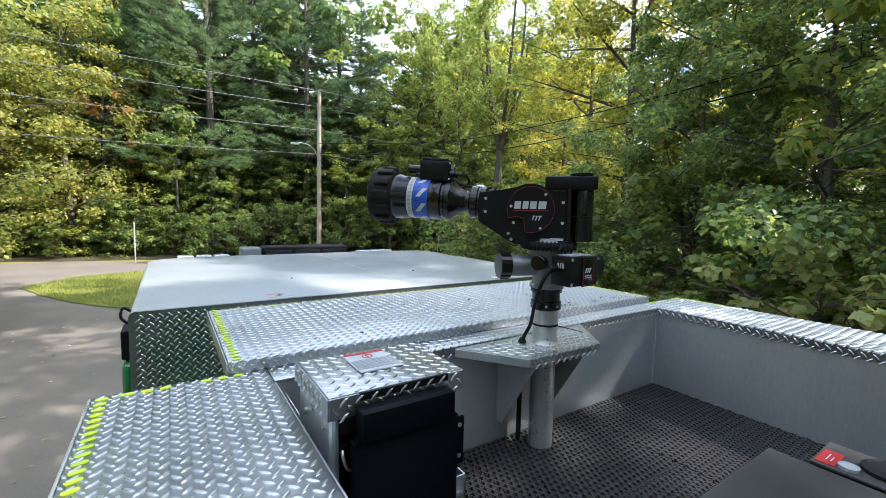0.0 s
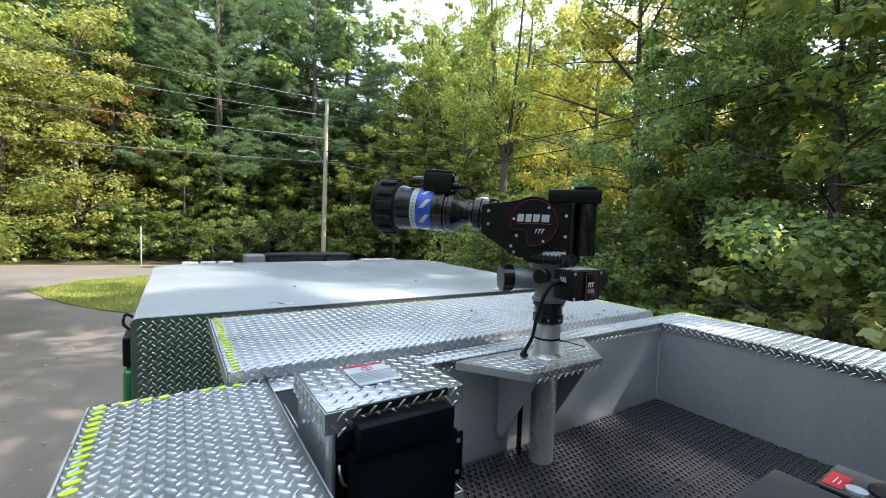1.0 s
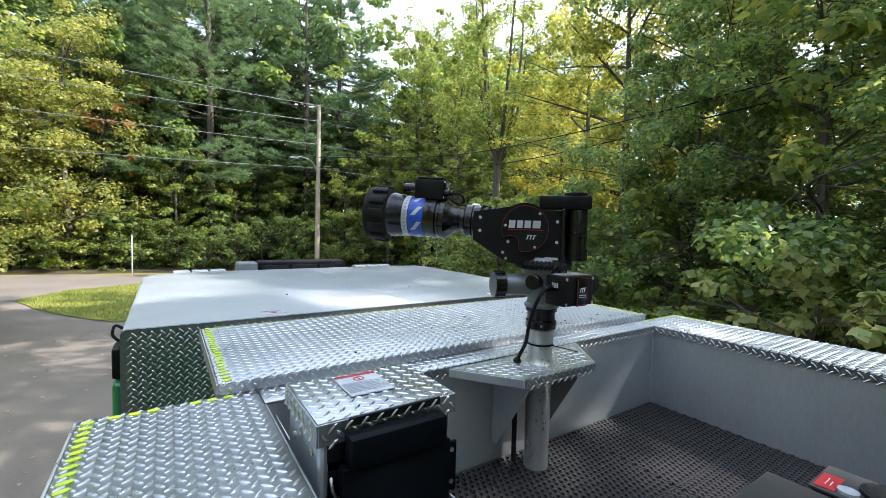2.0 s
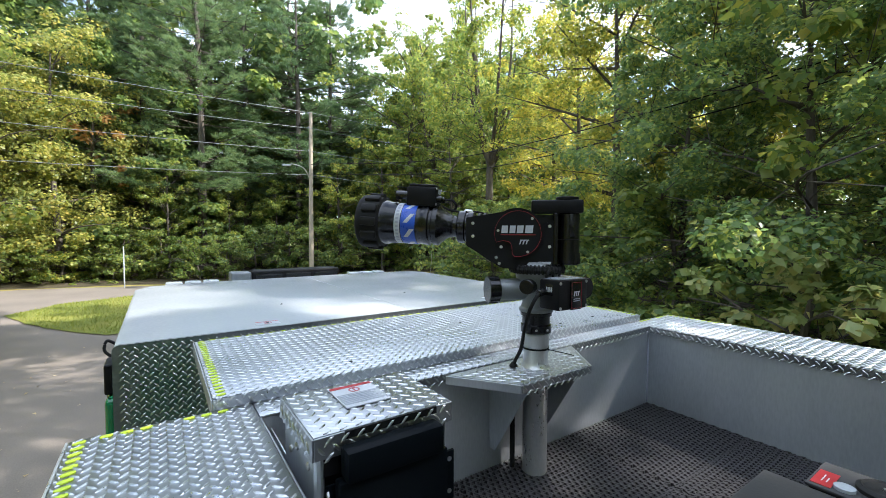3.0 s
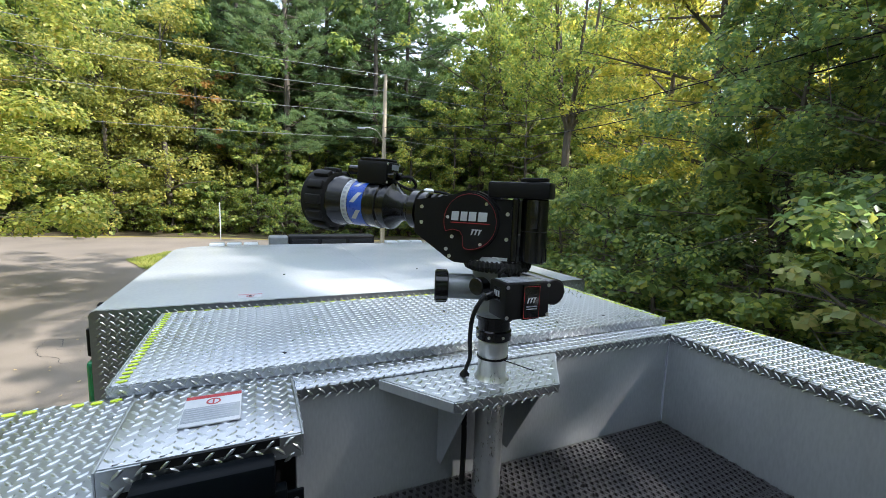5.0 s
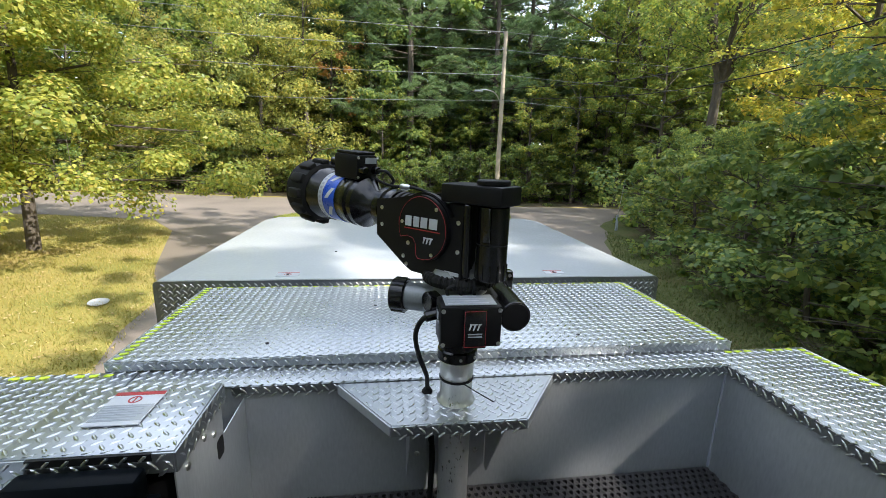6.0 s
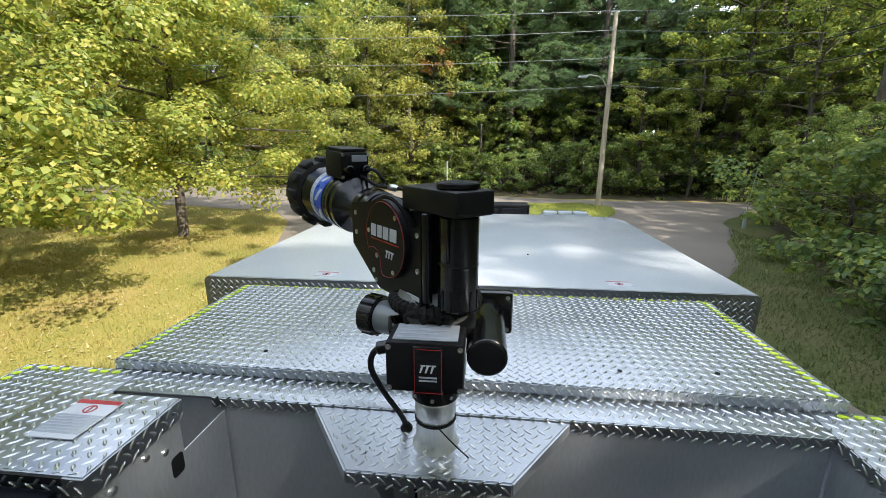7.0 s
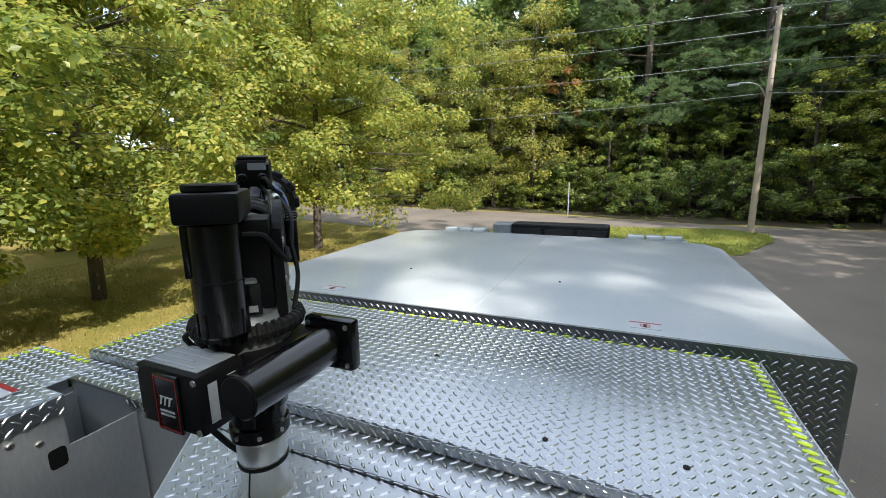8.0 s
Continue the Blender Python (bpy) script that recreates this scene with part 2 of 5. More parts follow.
def tube(bm, pts, r, n=8, r_end=None):
    """A round tube along points; r may taper to r_end."""
    pts = [Vector(p) for p in pts]
    rings = []
    up = Vector((0.12, 0.2, 0.97))
    for i, p in enumerate(pts):
        d = (pts[min(i + 1, len(pts) - 1)] - pts[max(i - 1, 0)]).normalized()
        a = d.cross(up if abs(d.dot(up)) < 0.95 else Vector((1, 0, 0))).normalized()
        b = d.cross(a)
        rr = r if r_end is None else r + (r_end - r) * i / (len(pts) - 1)
        rings.append([bm.verts.new(p + (a * math.cos(2 * math.pi * k / n) + b * math.sin(2 * math.pi * k / n)) * rr) for k in range(n)])
    for a, b in zip(rings, rings[1:]):
        for k in range(n):
            bm.faces.new((a[k], b[k], b[(k + 1) % n], a[(k + 1) % n]))
    bm.faces.new(rings[0])
    bm.faces.new(list(reversed(rings[-1])))
    return bm


def smooth_line(pts, steps=8):
    """A Catmull-Rom line through points."""
    p = [Vector(q) for q in pts]
    p = [p[0] * 2 - p[1]] + p + [p[-1] * 2 - p[-2]]
    out = []
    for i in range(1, len(p) - 2):
        for k in range(steps):
            t = k / steps
            a, b, c, d = p[i - 1], p[i], p[i + 1], p[i + 2]
            out.append(0.5 * ((2 * b) + (c - a) * t + (2 * a - 5 * b + 4 * c - d) * t * t + (3 * b - a - 3 * c + d) * t ** 3))
    return out + [p[-2]]


def along(a, b):
    """A pose at a whose z axis points to b."""
    d = Vector(b) - Vector(a)
    return Matrix.Translation(a) @ d.to_track_quat("Z", "Y").to_matrix().to_4x4()


def inside(x, y, poly):
    hit = False
    for (x1, y1), (x2, y2) in zip(poly, poly[1:] + poly[:1]):
        if (y1 > y) != (y2 > y) and x < (x2 - x1) * (y - y1) / (y2 - y1) + x1:
            hit = not hit
    return hit


PITCH = 0.0212


def tread_lugs(poly, m, parent, edge=0.006, pitch=PITCH, h=0.0017):
    """The raised lugs of tread plate over a polygon of the plane z = 0, which m carries into place."""
    xs, ys = [p[0] for p in poly], [p[1] for p in poly]
    verts, faces = [], []
    square = len(poly) == 4 and poly[0][1] == poly[1][1] and poly[0][0] == poly[3][0]
    s = pitch / math.sqrt(2)
    reach = int((max(xs) - min(xs) + max(ys) - min(ys)) / pitch) + 2
    ox, oy = round(min(xs) / (2 * s)) * 2 * s, round(min(ys) / (2 * s)) * 2 * s
    for i in range(-reach, reach + 1):
        for j in range(-reach, reach + 1):
            cx, cy = ox + (i - j) * s, oy + (i + j) * s
            if not (min(xs) <= cx <= max(xs) and min(ys) <= cy <= max(ys)):
                continue
            a = radians(45 if (i + j) % 2 else -45)
            u, w = Vector((math.cos(a), math.sin(a), 0)), Vector((-math.sin(a), math.cos(a), 0))
            L, W = 0.0126, 0.0034
            c = Vector((cx, cy, 0))
            ends = [c + u * L * s for s in (-1, 1)]
            if not square and not all(inside(e.x + dx, e.y + dy, poly) for e in ends for dx, dy in ((edge, 0), (-edge, 0), (0, edge), (0, -edge))):
                continue
            k = len(verts)
            up = Vector((0, 0, h))
            shape = [c - u * L, c - u * L * 0.45 - w * W, c + u * L * 0.45 - w * W, c + u * L, c + u * L * 0.45 + w * W, c - u * L * 0.45 + w * W,
                     c - u * L * 0.72 + up, c - u * L * 0.4 - w * W * 0.35 + up, c + u * L * 0.4 - w * W * 0.35 + up, c + u * L * 0.72 + up,
                     c + u * L * 0.4 + w * W * 0.35 + up, c - u * L * 0.4 + w * W * 0.35 + up]
            if square:      # cut off at the plate's edge
                shape = [Vector((min(max(v.x, min(xs) + 0.001), max(xs) - 0.001), min(max(v.y, min(ys) + 0.001), max(ys) - 0.001), v.z)) for v in shape]
            verts += [m @ v for v in shape]
            faces += [(k + q, k + (q + 1) % 6, k + 6 + (q + 1) % 6, k + 6 + q) for q in range(6)] + [tuple(k + q for q in range(6, 12))]
    me = bpy.data.meshes.new("tread_relief")
    me.from_pydata(verts, [], faces)
    me.materials.append(LUG)
    ob = new("tread_relief", me)
    ob.parent = parent
    return tagged(ob, "rows of bright raised tread lugs", kind="stuff")


def rect(x0, x1, y0, y1):
    return [(x0, y0), (x1, y0), (x1, y1), (x0, y1)]


# ---- ground, road, island ----
def sheet(name, poly, z, material, label, category, cell=1.2, lift=None):
    """A flat sheet over a plan polygon, cut into cells so that it can undulate."""
    bm = bmesh.new()
    bm.faces.new([bm.verts.new((x, y, z)) for x, y in poly])
    bmesh.ops.triangulate(bm, faces=bm.faces[:])
    if lift:
        for _ in range(3):
            bmesh.ops.subdivide_edges(bm, edges=bm.edges[:], cuts=1, use_grid_fill=True)
        for v in bm.verts:
            v.co.z += lift(v.co)
    return single(name, bm, material, label, category, "structure")


def rough_edge(pts, step=1.4, amp=0.18, seed=1):
    rnd = random.Random(seed)
    out = []
    for (x1, y1), (x2, y2) in zip(pts, pts[1:] + pts[:1]):
        d = math.hypot(x2 - x1, y2 - y1)
        k = max(1, min(30, int(d / step)))
        for i in range(k):
            t = i / k
            out.append((x1 + (x2 - x1) * t + rnd.uniform(-amp, amp), y1 + (y2 - y1) * t + rnd.uniform(-amp, amp)))
    return out


sheet("ground", rect(-600, 600, -600, 600), 0.0, GRASS, "yellowing mown lawn scattered with fallen leaves", "lawn")
ROAD = [(-90, 37), (-30, 31.2), (-16, 30.6), (-6, 29.2), (5, 25.8), (14, 25.6), (90, 25), (90, 20), (13.4, 21.6), (11.0, 19.4), (9.2, 15.6),
        (8.1, 13), (6.0, 9.6), (4.9, 6), (4.6, -40), (-4.4, -40), (-4.5, 5), (-5.3, 8.6), (-6.9, 11.4), (-7.9, 14), (-8.7, 16.5), (-11, 19.3), (-16, 20.6), (-23, 21.8), (-90, 27)]
sheet("road", rough_edge(ROAD), 0.02, ASPHALT, "pale weathered asphalt road and driveway with fine cracks", "road")
ISLAND = [(-5.8, 20.4), (-4.6, 22.5), (-2.2, 23.7), (0.6, 23.5), (5.3, 24.2), (6.9, 22.8), (6.4, 20.4), (4.6, 17.2), (1.5, 14.6), (-2.5, 14.8), (-4.2, 16.8)]
sheet("grass_island", rough_edge(ISLAND, 0.7, 0.10, 3), 0.045, TURF, "green grass island at the road junction", "lawn")
# the verge lies over the lawn with tree shade in its darker green
sheet("verge", rough_edge([(4.0, -40), (4.0, 6), (5.0, 9.6), (7.0, 13), (7.6, 15.5), (9.0, 19.5), (12.5, 21), (13.5, 20), (10.6, 13), (9.8, 8), (9.8, -40)], 1.4, 0.1, 8), 0.007, VERGE, "green grass verge beside the drive, darkened with tree shade", "lawn")
sheet("forest_floor", rough_edge([(-90, 38), (-30, 32), (-16, 31.3), (-6, 29.8), (5, 26.4), (14, 26.2), (90, 26), (140, 150), (-140, 150)], 2, 0.3, 5), 0.012, FLOORWOOD,
      "dark leaf litter on the forest floor", "forest floor")
sheet("forest_edge_floor", rough_edge([(9.5, -40), (9.3, 8), (10.4, 14), (12.2, 18.0), (13.5, 20.6), (90, 19), (90, -40)], 2, 0.3, 6), 0.014, FLOORWOOD,
      "dark leaf litter under the roadside trees", "forest floor")

# cracks in the asphalt
rnd = random.Random(12)
crack_bm = bmesh.new()
for cx, cy, ang, ln in ((-3.5, 8.0, 172, 2.2), (-5.0, 9.4, 20, 1.6), (-5.4, 13.5, 175, 2.0)):
    x, y, a = cx, cy, radians(ang)
    left, right = [], []
    for i in range(26):
        w = 0.007 * (1 - abs(i - 13) / 16)
        left.append((x - math.sin(a) * w, y + math.cos(a) * w, 0.0245))
        right.append((x + math.sin(a) * w, y - math.cos(a) * w, 0.0245))
        x, y, a = x + math.cos(a) * ln / 26, y + math.sin(a) * ln / 26, a + rnd.uniform(-0.75, 0.75)
    lv, rv = [crack_bm.verts.new(p) for p in left], [crack_bm.verts.new(p) for p in right]
    for i in range(25):
        crack_bm.faces.new((lv[i], rv[i], rv[i + 1], lv[i + 1]))
single("asphalt_cracks", crack_bm, DARKFLOOR, "thin dark cracks in the asphalt", "crack", "structure")

# ---- the fire truck ----
C = -0.07                       # the truck's middle line
ZD, ZR, ZC, ZF = 2.720, 2.747, 2.752, 2.357    # side decks, raised deck, cab roof, well floor
XL, XR = -1.29, 1.15            # outer faces
WL, WR = -0.93, 0.79            # inner faces of the well
WY, BACK = -0.10, -2.30         # the well's front wall, the body's rear
truck = thing("fire_truck", "fire truck with tread plate decks and a white cab roof", "truck")


def tread_part(name, lo, hi, label, lugs=True, bevel=0.004, parent=None, poly=None):
    bm = bmesh.new()
    box(bm, lo, hi, bevel)
    ob = part(name, bm, TREAD, parent or truck, label, True)
    if lugs:
        tread_lugs(poly or rect(lo[0], hi[0], lo[1], hi[1]), Matrix.Translation((0, 0, hi[2])), ob)
    return ob


# body below the decks
body = bmesh.new()
box(body, (XL + 0.01, BACK, 0.55), (WL - 0.012, -0.02, ZD - 0.03), 0.01)
left_body = part("side_body", body, GREEN, truck, "green painted body side")
body = bmesh.new()
box(body, (WR + 0.012, BACK, 0.55), (XR - 0.01, -0.02, ZD - 0.03), 0.01)
part("side_body", body, GREEN, truck, "green painted body side")
body = bmesh.new()
box(body, (WL - 0.010, BACK, 0.55), (WR + 0.010, -0.02, ZF - 0.06), 0.01)
part("chassis_body", body, DARKFLOOR, truck)
body = bmesh.new()
box(body, (-0.93, 0.004, 0.6), (0.795, 0.645, ZR - 0.032), 0.006)
part("pump_house", body, SHEET, truck, "plain aluminium pump compartment")

# raised deck with its turned-down lip
raised = tread_part("raised_deck", (-1.02, 0.0, ZR - 0.012), (0.885, 0.655, ZR), "raised bright tread plate deck with yellow edge marks")
for lo, hi, m, poly in (((-1.02, -0.004, ZR - 0.034), (0.885, 0.0, ZR - 0.002), pose(0, -0.004, ZR - 0.018, 90, 0, 0), rect(-1.02, 0.885, -0.022, 0.022)),):
    bm = bmesh.new()
    box(bm, lo, hi, 0.001)
    lip = part("deck_lip", bm, TREAD, raised, "turned-down tread plate lip")
    tread_lugs(poly, m, lip, 0.0)
bm = bmesh.new()
box(bm, (-1.024, 0.0, ZR - 0.04), (-1.02, 0.655, ZR - 0.002), 0.001)
part("deck_side", bm, SHEET, raised)
bm = bmesh.new()
box(bm, (0.885, 0.0, ZR - 0.04), (0.889, 0.655, ZR - 0.002), 0.001)
part("deck_side", bm, SHEET, raised)

# dark dots set on the plate to stand for its drain holes
for x, y in ((0.385, 0.085), (0.02, 0.36), (0.64, 0.10), (-0.62, 0.09), (-0.30, 0.40)):
    bm = bmesh.new()
    lathe(bm, [(0.006, 0), (0.006, 0.0022), (0.003, 0.003)], Matrix.Translation((x, y, ZR)), 12)
    part("rivet", bm, MATTE, raised, "small dark dot standing for a drain hole")

# the ledge in front of the well
ledge = tread_part("ledge", (WL + 0.001, WY - 0.004, ZD - 0.008), (WR - 0.001, -0.006, ZD), "narrow tread plate ledge above the well")
bm = bmesh.new()
box(bm, (WL + 0.27, WY - 0.008, ZD - 0.026), (WR - 0.002, WY - 0.004, ZD - 0.001), 0.001)
lip = part("ledge_lip", bm, TREAD, ledge, "turned-down tread plate lip")
tread_lugs(rect(WL + 0.27, WR, -0.02, 0.02), pose(0, WY - 0.008, ZD - 0.0135, 90, 0, 0), lip, 0.0)

# side decks
for x0, x1, side, y1 in ((XL, WL, -1, -0.006), (WR, XR, 1, -0.006)):
    deck = tread_part("side_deck", (x0, BACK, ZD - 0.008), (x1, y1, ZD), "tread plate side deck with yellow edge marks")
    bm = bmesh.new()
    xi = x1 if side < 0 else x0
    box(bm, (min(xi, xi - side * 0.004), BACK, ZD - 0.03), (max(xi, xi - side * 0.004), WY - 0.009, ZD - 0.001), 0.001)
    lip = part("deck_lip", bm, TREAD, deck, "turned-down tread plate lip")
    if side > 0:
        tread_lugs(rect(BACK, WY, -0.02, 0.02), Matrix.Translation((xi - 0.004, 0, ZD - 0.0155)) @ pose(0, 0, 0, 0, -90, 0) @ pose(0, 0, 0, 0, 0, 90), lip, 0.0)
    bm = bmesh.new()
    xo = x0 if side < 0 else x1
    box(bm, (min(xo, xo + side * 0.006), BACK, ZD - 0.06), (max(xo, xo + side * 0.006), y1, ZD - 0.001), 0.002)
    part("deck_trim", bm, PIPE, deck, "rounded bright edge trim")

# yellow marks: a chain of short slanted dashes, each stuck on singly
dash_me = None


def dash(x, y, z, turn, parent, size=1.0):
    global dash_me
    if dash_me is None:
        bm = bmesh.new()
        pts = []
        for k in range(12):
            a = 2 * math.pi * k / 12
            pts.append((0.0118 * math.copysign(abs(math.cos(a)) ** 0.7, math.cos(a)), 0.0060 * math.copysign(abs(math.sin(a)) ** 0.7, math.sin(a))))
        prism(bm, pts, 0.0, 0.0023)
        dash_me = mesh_of(bm, "edge_mark", YELLOW)
    ob = new("edge_mark", dash_me)
    ob.parent = parent
    ob.matrix_basis = pose(x, y, z, 0, 0, turn) @ Matrix.Diagonal((1, size, 1, 1))
    return ob


for k in range(24):
    dash(-0.998, 0.02 + k * 0.0268, ZR, 18, raised)
    dash(0.863, 0.02 + k * 0.0268, ZR, -18, raised)
for k in range(42):
    dash(-0.96 + k * 0.0440, 0.647, ZR, 6, raised, 0.5)
decks = [o for o in truck.children if o.name.startswith("side_deck")]
for k in range(0, 56):
    dash(XL + 0.020, -0.03 - k * 0.0272, ZD, 18, decks[0])
    if k < 9:
        dash(XR - 0.020, -0.03 - k * 0.0272, ZD, -18, decks[1])
for k in (1, 2, 3, 5.3, 6.3, 7.3):
    dash(XL + 0.028 + k * 0.036, -0.024, ZD, 8, decks[0])
    dash(XR - 0.028 - k * 0.036, -0.024, ZD, -8, decks[1])

# the well: walls of plain sheet, corner bead and floor
for name, lo, hi in (("well_front_wall", (WL, WY, ZF - 0.02), (WR, WY + 0.004, ZD - 0.009)),
                     ("well_side_wall", (WR, BACK, ZF - 0.02), (WR + 0.004, WY, ZD - 0.031)),
                     ("well_side_wall", (WL - 0.004, BACK, ZF - 0.02), (WL, WY, ZD - 0.031)),
                     ("well_rear_wall", (WL, BACK, ZF - 0.02), (WR, BACK + 0.004, ZD - 0.009))):
    bm = bmesh.new()
    box(bm, lo, hi, 0.0005)
    part(name, bm, SHEET, truck, "plain grey aluminium sheet wall")
bm = bmesh.new()
tube(bm, [(WR - 0.002, WY - 0.002, ZF), (WR - 0.002, WY - 0.002, ZD - 0.03)], 0.0035, 8)
part("corner_bead", bm, INK, truck, "dark sealant bead in the corner")
bm = bmesh.new()
box(bm, (WL, BACK, ZF - 0.03), (WR, WY, ZF - 0.012))
part("well_floor", bm, DARKFLOOR, truck)

# cab
bm = bmesh.new()
roof = [(-1.27, 0.752), (1.13, 0.752), (1.13, 2.50), (1.06, 2.66), (0.7, 2.73), (-0.84, 2.73), (-1.20, 2.66), (-1.27, 2.50)]
lo = [bm.verts.new((x, y, ZC - 0.22)) for x, y in roof]
mid = [bm.verts.new((x, y, ZC - 0.020)) for x, y in roof]
m2 = [bm.verts.new((C + (x - C) * 0.996, 0.752 if y < 1 else 0.752 + (y - 0.752) * 0.996, ZC - 0.007)) for x, y in roof]
hi = [bm.verts.new((C + (x - C) * 0.985, 0.752 if y < 1 else 0.752 + (y - 0.752) * 0.985, ZC - 0.002)) for x, y in roof]
for a, b in ((lo, mid), (mid, m2), (m2, hi)):
    for i in range(8):
        bm.faces.new((a[i], a[(i + 1) % 8], b[(i + 1) % 8], b[i]))
top = bm.faces.new(hi)
bmesh.ops.recalc_face_normals(bm, faces=bm.faces[:])
cab_roof = part("cab_roof", bm, WHITE, truck, "glossy white cab roof", True)
bm = bmesh.new()
box(bm, (-0.02, 0.757, ZC - 0.003), (-0.016, 2.58, ZC - 0.0005))
part("roof_seam", bm, WHITE, cab_roof)
bm = bmesh.new()
box(bm, (-1.300, 0.762, 0.7), (1.136, 2.62, ZC - 0.205), 0.02, None, 3)
box(bm, (-1.24, 0.77, ZC - 0.31), (1.10, 2.55, ZC - 0.20), 0.01)
cab_body = part("cab_body", bm, GREEN, truck, "green painted cab body")
bm = bmesh.new()
hull = [(-1.272, 1.35), (-1.272, ZC - 0.020), (-1.266, ZC - 0.008), (-1.252, ZC - 0.003), (1.112, ZC - 0.003), (1.126, ZC - 0.008), (1.132, ZC - 0.020), (1.132, 1.35)]
prism(bm, hull, 0.0, 0.008, Matrix.Translation((0, 0.750, 0)) @ pose(0, 0, 0, 90, 0, 0))
rear = part("cab_rear_panel", bm, TREAD, truck, "tread plate on the cab's rear wall")
tread_lugs([(x, z) for x, z in hull], Matrix.Translation((0, 0.7405, 0)) @ pose(0, 0, 0, 90, 0, 0), rear, 0.004, PITCH, 0.002)
for x in (-0.72, 0.60):
    # the small printed warning labels on the roof
    bm = bmesh.new()
    box(bm, (x - 0.05, 0.80, ZC - 0.002), (x + 0.05, 0.86, ZC - 0.0006))
    lab = part("roof_label", bm, PAPER, cab_roof, "small white warning label with a red ring")
    bm = bmesh.new()
    lathe(bm, [(0.013, 0), (0.013, 0.0006), (0.017, 0.0006), (0.017, 0)], Matrix.Translation((x, 0.828, ZC - 0.0006)), 20, False)
    box(bm, (x - 0.05, 0.853, ZC - 0.0006), (x + 0.05, 0.860, ZC))
    part("label_ring", bm, RED, lab)
    bm = bmesh.new()
    box(bm, (x - 0.006, 0.818, ZC - 0.0006), (x + 0.006, 0.84, ZC))
    part("label_mark", bm, MATTE, lab)
for x in (-0.55, 0.25):
    bm = bmesh.new()
    lathe(bm, [(0.006, 0), (0.006, 0.003), (0.003, 0.005)], Matrix.Translation((x, 1.3, ZC - 0.002)), 12)
    part("roof_rivet", bm, MATTE, cab_roof)
# door frame edge and grab rail behind the cab's corner
bm = bmesh.new()
box(bm, (-1.302, 0.80, ZC - 0.20), (-1.274, 0.93, ZC - 0.085), 0.008, None, 3)
part("door_frame", bm, MATTE, truck, "black door frame edge")
bm = bmesh.new()
tube(bm, smooth_line([(-1.272, 1.00, ZC - 0.055), (-1.305, 1.00, ZC - 0.035), (-1.312, 0.98, ZC - 0.07), (-1.285, 0.97, ZC - 0.10)]), 0.006)
part("grab_rail", bm, MATTE, truck)
for x0, side in ((XL, -1), (XR, 1)):
    for wy in (1.7, -1.5):
        wh = part("wheel", lathe(bmesh.new(), [(0.30, -0.14), (0.47, -0.15), (0.51, -0.11), (0.51, 0.11), (0.47, 0.15), (0.30, 0.14)],
                                 Matrix.Translation((x0 - side * 0.18, wy, 0.51 + 0.02)) @ pose(0, 0, 0, 0, 90, 0), 40), RUBBER, truck, "black rubber tyre", True)
        part("rim", lathe(bmesh.new(), [(0.05, -0.16), (0.26, -0.12), (0.30, -0.13), (0.30, 0.13), (0.26, 0.12), (0.05, 0.16)],
                          Matrix.Translation((x0 - side * 0.18, wy, 0.53)) @ pose(0, 0, 0, 0, 90, 0), 32), STEEL, wh, "steel wheel rim", True)

# the lower brow in front of the roof, with the light bar and marker lights on it
bm = bmesh.new()
box(bm, (-1.20, 2.60, ZC - 0.40), (1.06, 3.28, ZC - 0.097), 0.05, None, 4)
part("cab_brow", bm, WHITE, truck, "white sloping cab brow", True)
bar = thing("light_bar", "low black and grey roof light bar", "light bar", at=(-0.08, 3.10, ZC - 0.098))
bm = bmesh.new()
box(bm, (-0.33, -0.10, 0.018), (0.50, 0.10, 0.140), 0.02, None, 3)
part("cover", bm, MATTE, bar, "matte black cover", True)
bm = bmesh.new()
box(bm, (-0.505, -0.095, 0.015), (-0.333, 0.095, 0.132), 0.018, None, 3)
part("lens", bm, CAST, bar, "dark grey lens", True)
for x in (-0.35, 0.35):
    bm = bmesh.new()
    box(bm, (x - 0.04, -0.06, 0.0), (x + 0.04, 0.06, 0.03), 0.004)
    part("foot", bm, STEEL, bar)
for x in (-0.18, 0.09, 0.36):
    bm = bmesh.new()
    box(bm, (x - 0.12, -0.106, 0.055), (x + 0.12, -0.099, 0.105), 0.003)
    part("rear_module", bm, BLACK, bar)
for x0, x1, lab in ((-1.10, -0.66, "pale grey marker light strip"), (0.54, 1.00, "pale grey marker light strip")):
    strip = thing("marker_light", lab, "light", "roof marker lights", at=((x0 + x1) / 2, 3.10, ZC - 0.098))
    w = (x1 - x0) / 2
    bm = bmesh.new()
    box(bm, (-w, -0.07, 0.0), (w, 0.07, 0.040), 0.008, None, 2)
    part("housing", bm, LENS, strip, "", True)
    for k in range(3):
        bm = bmesh.new()
        box(bm, (-w + 0.02 + k * 0.14, -0.055, 0.036), (-w + 0.145 + k * 0.14, 0.055, 0.072), 0.012, None, 2)
        part("lens", bm, WHITE, strip, "pale clear lens", True)

# ---- rubber mat in the well ----
mat = tagged(thing("rubber_mat", "black open-mesh rubber floor mat, worn grey on top", "floor mat"), kind="structure")


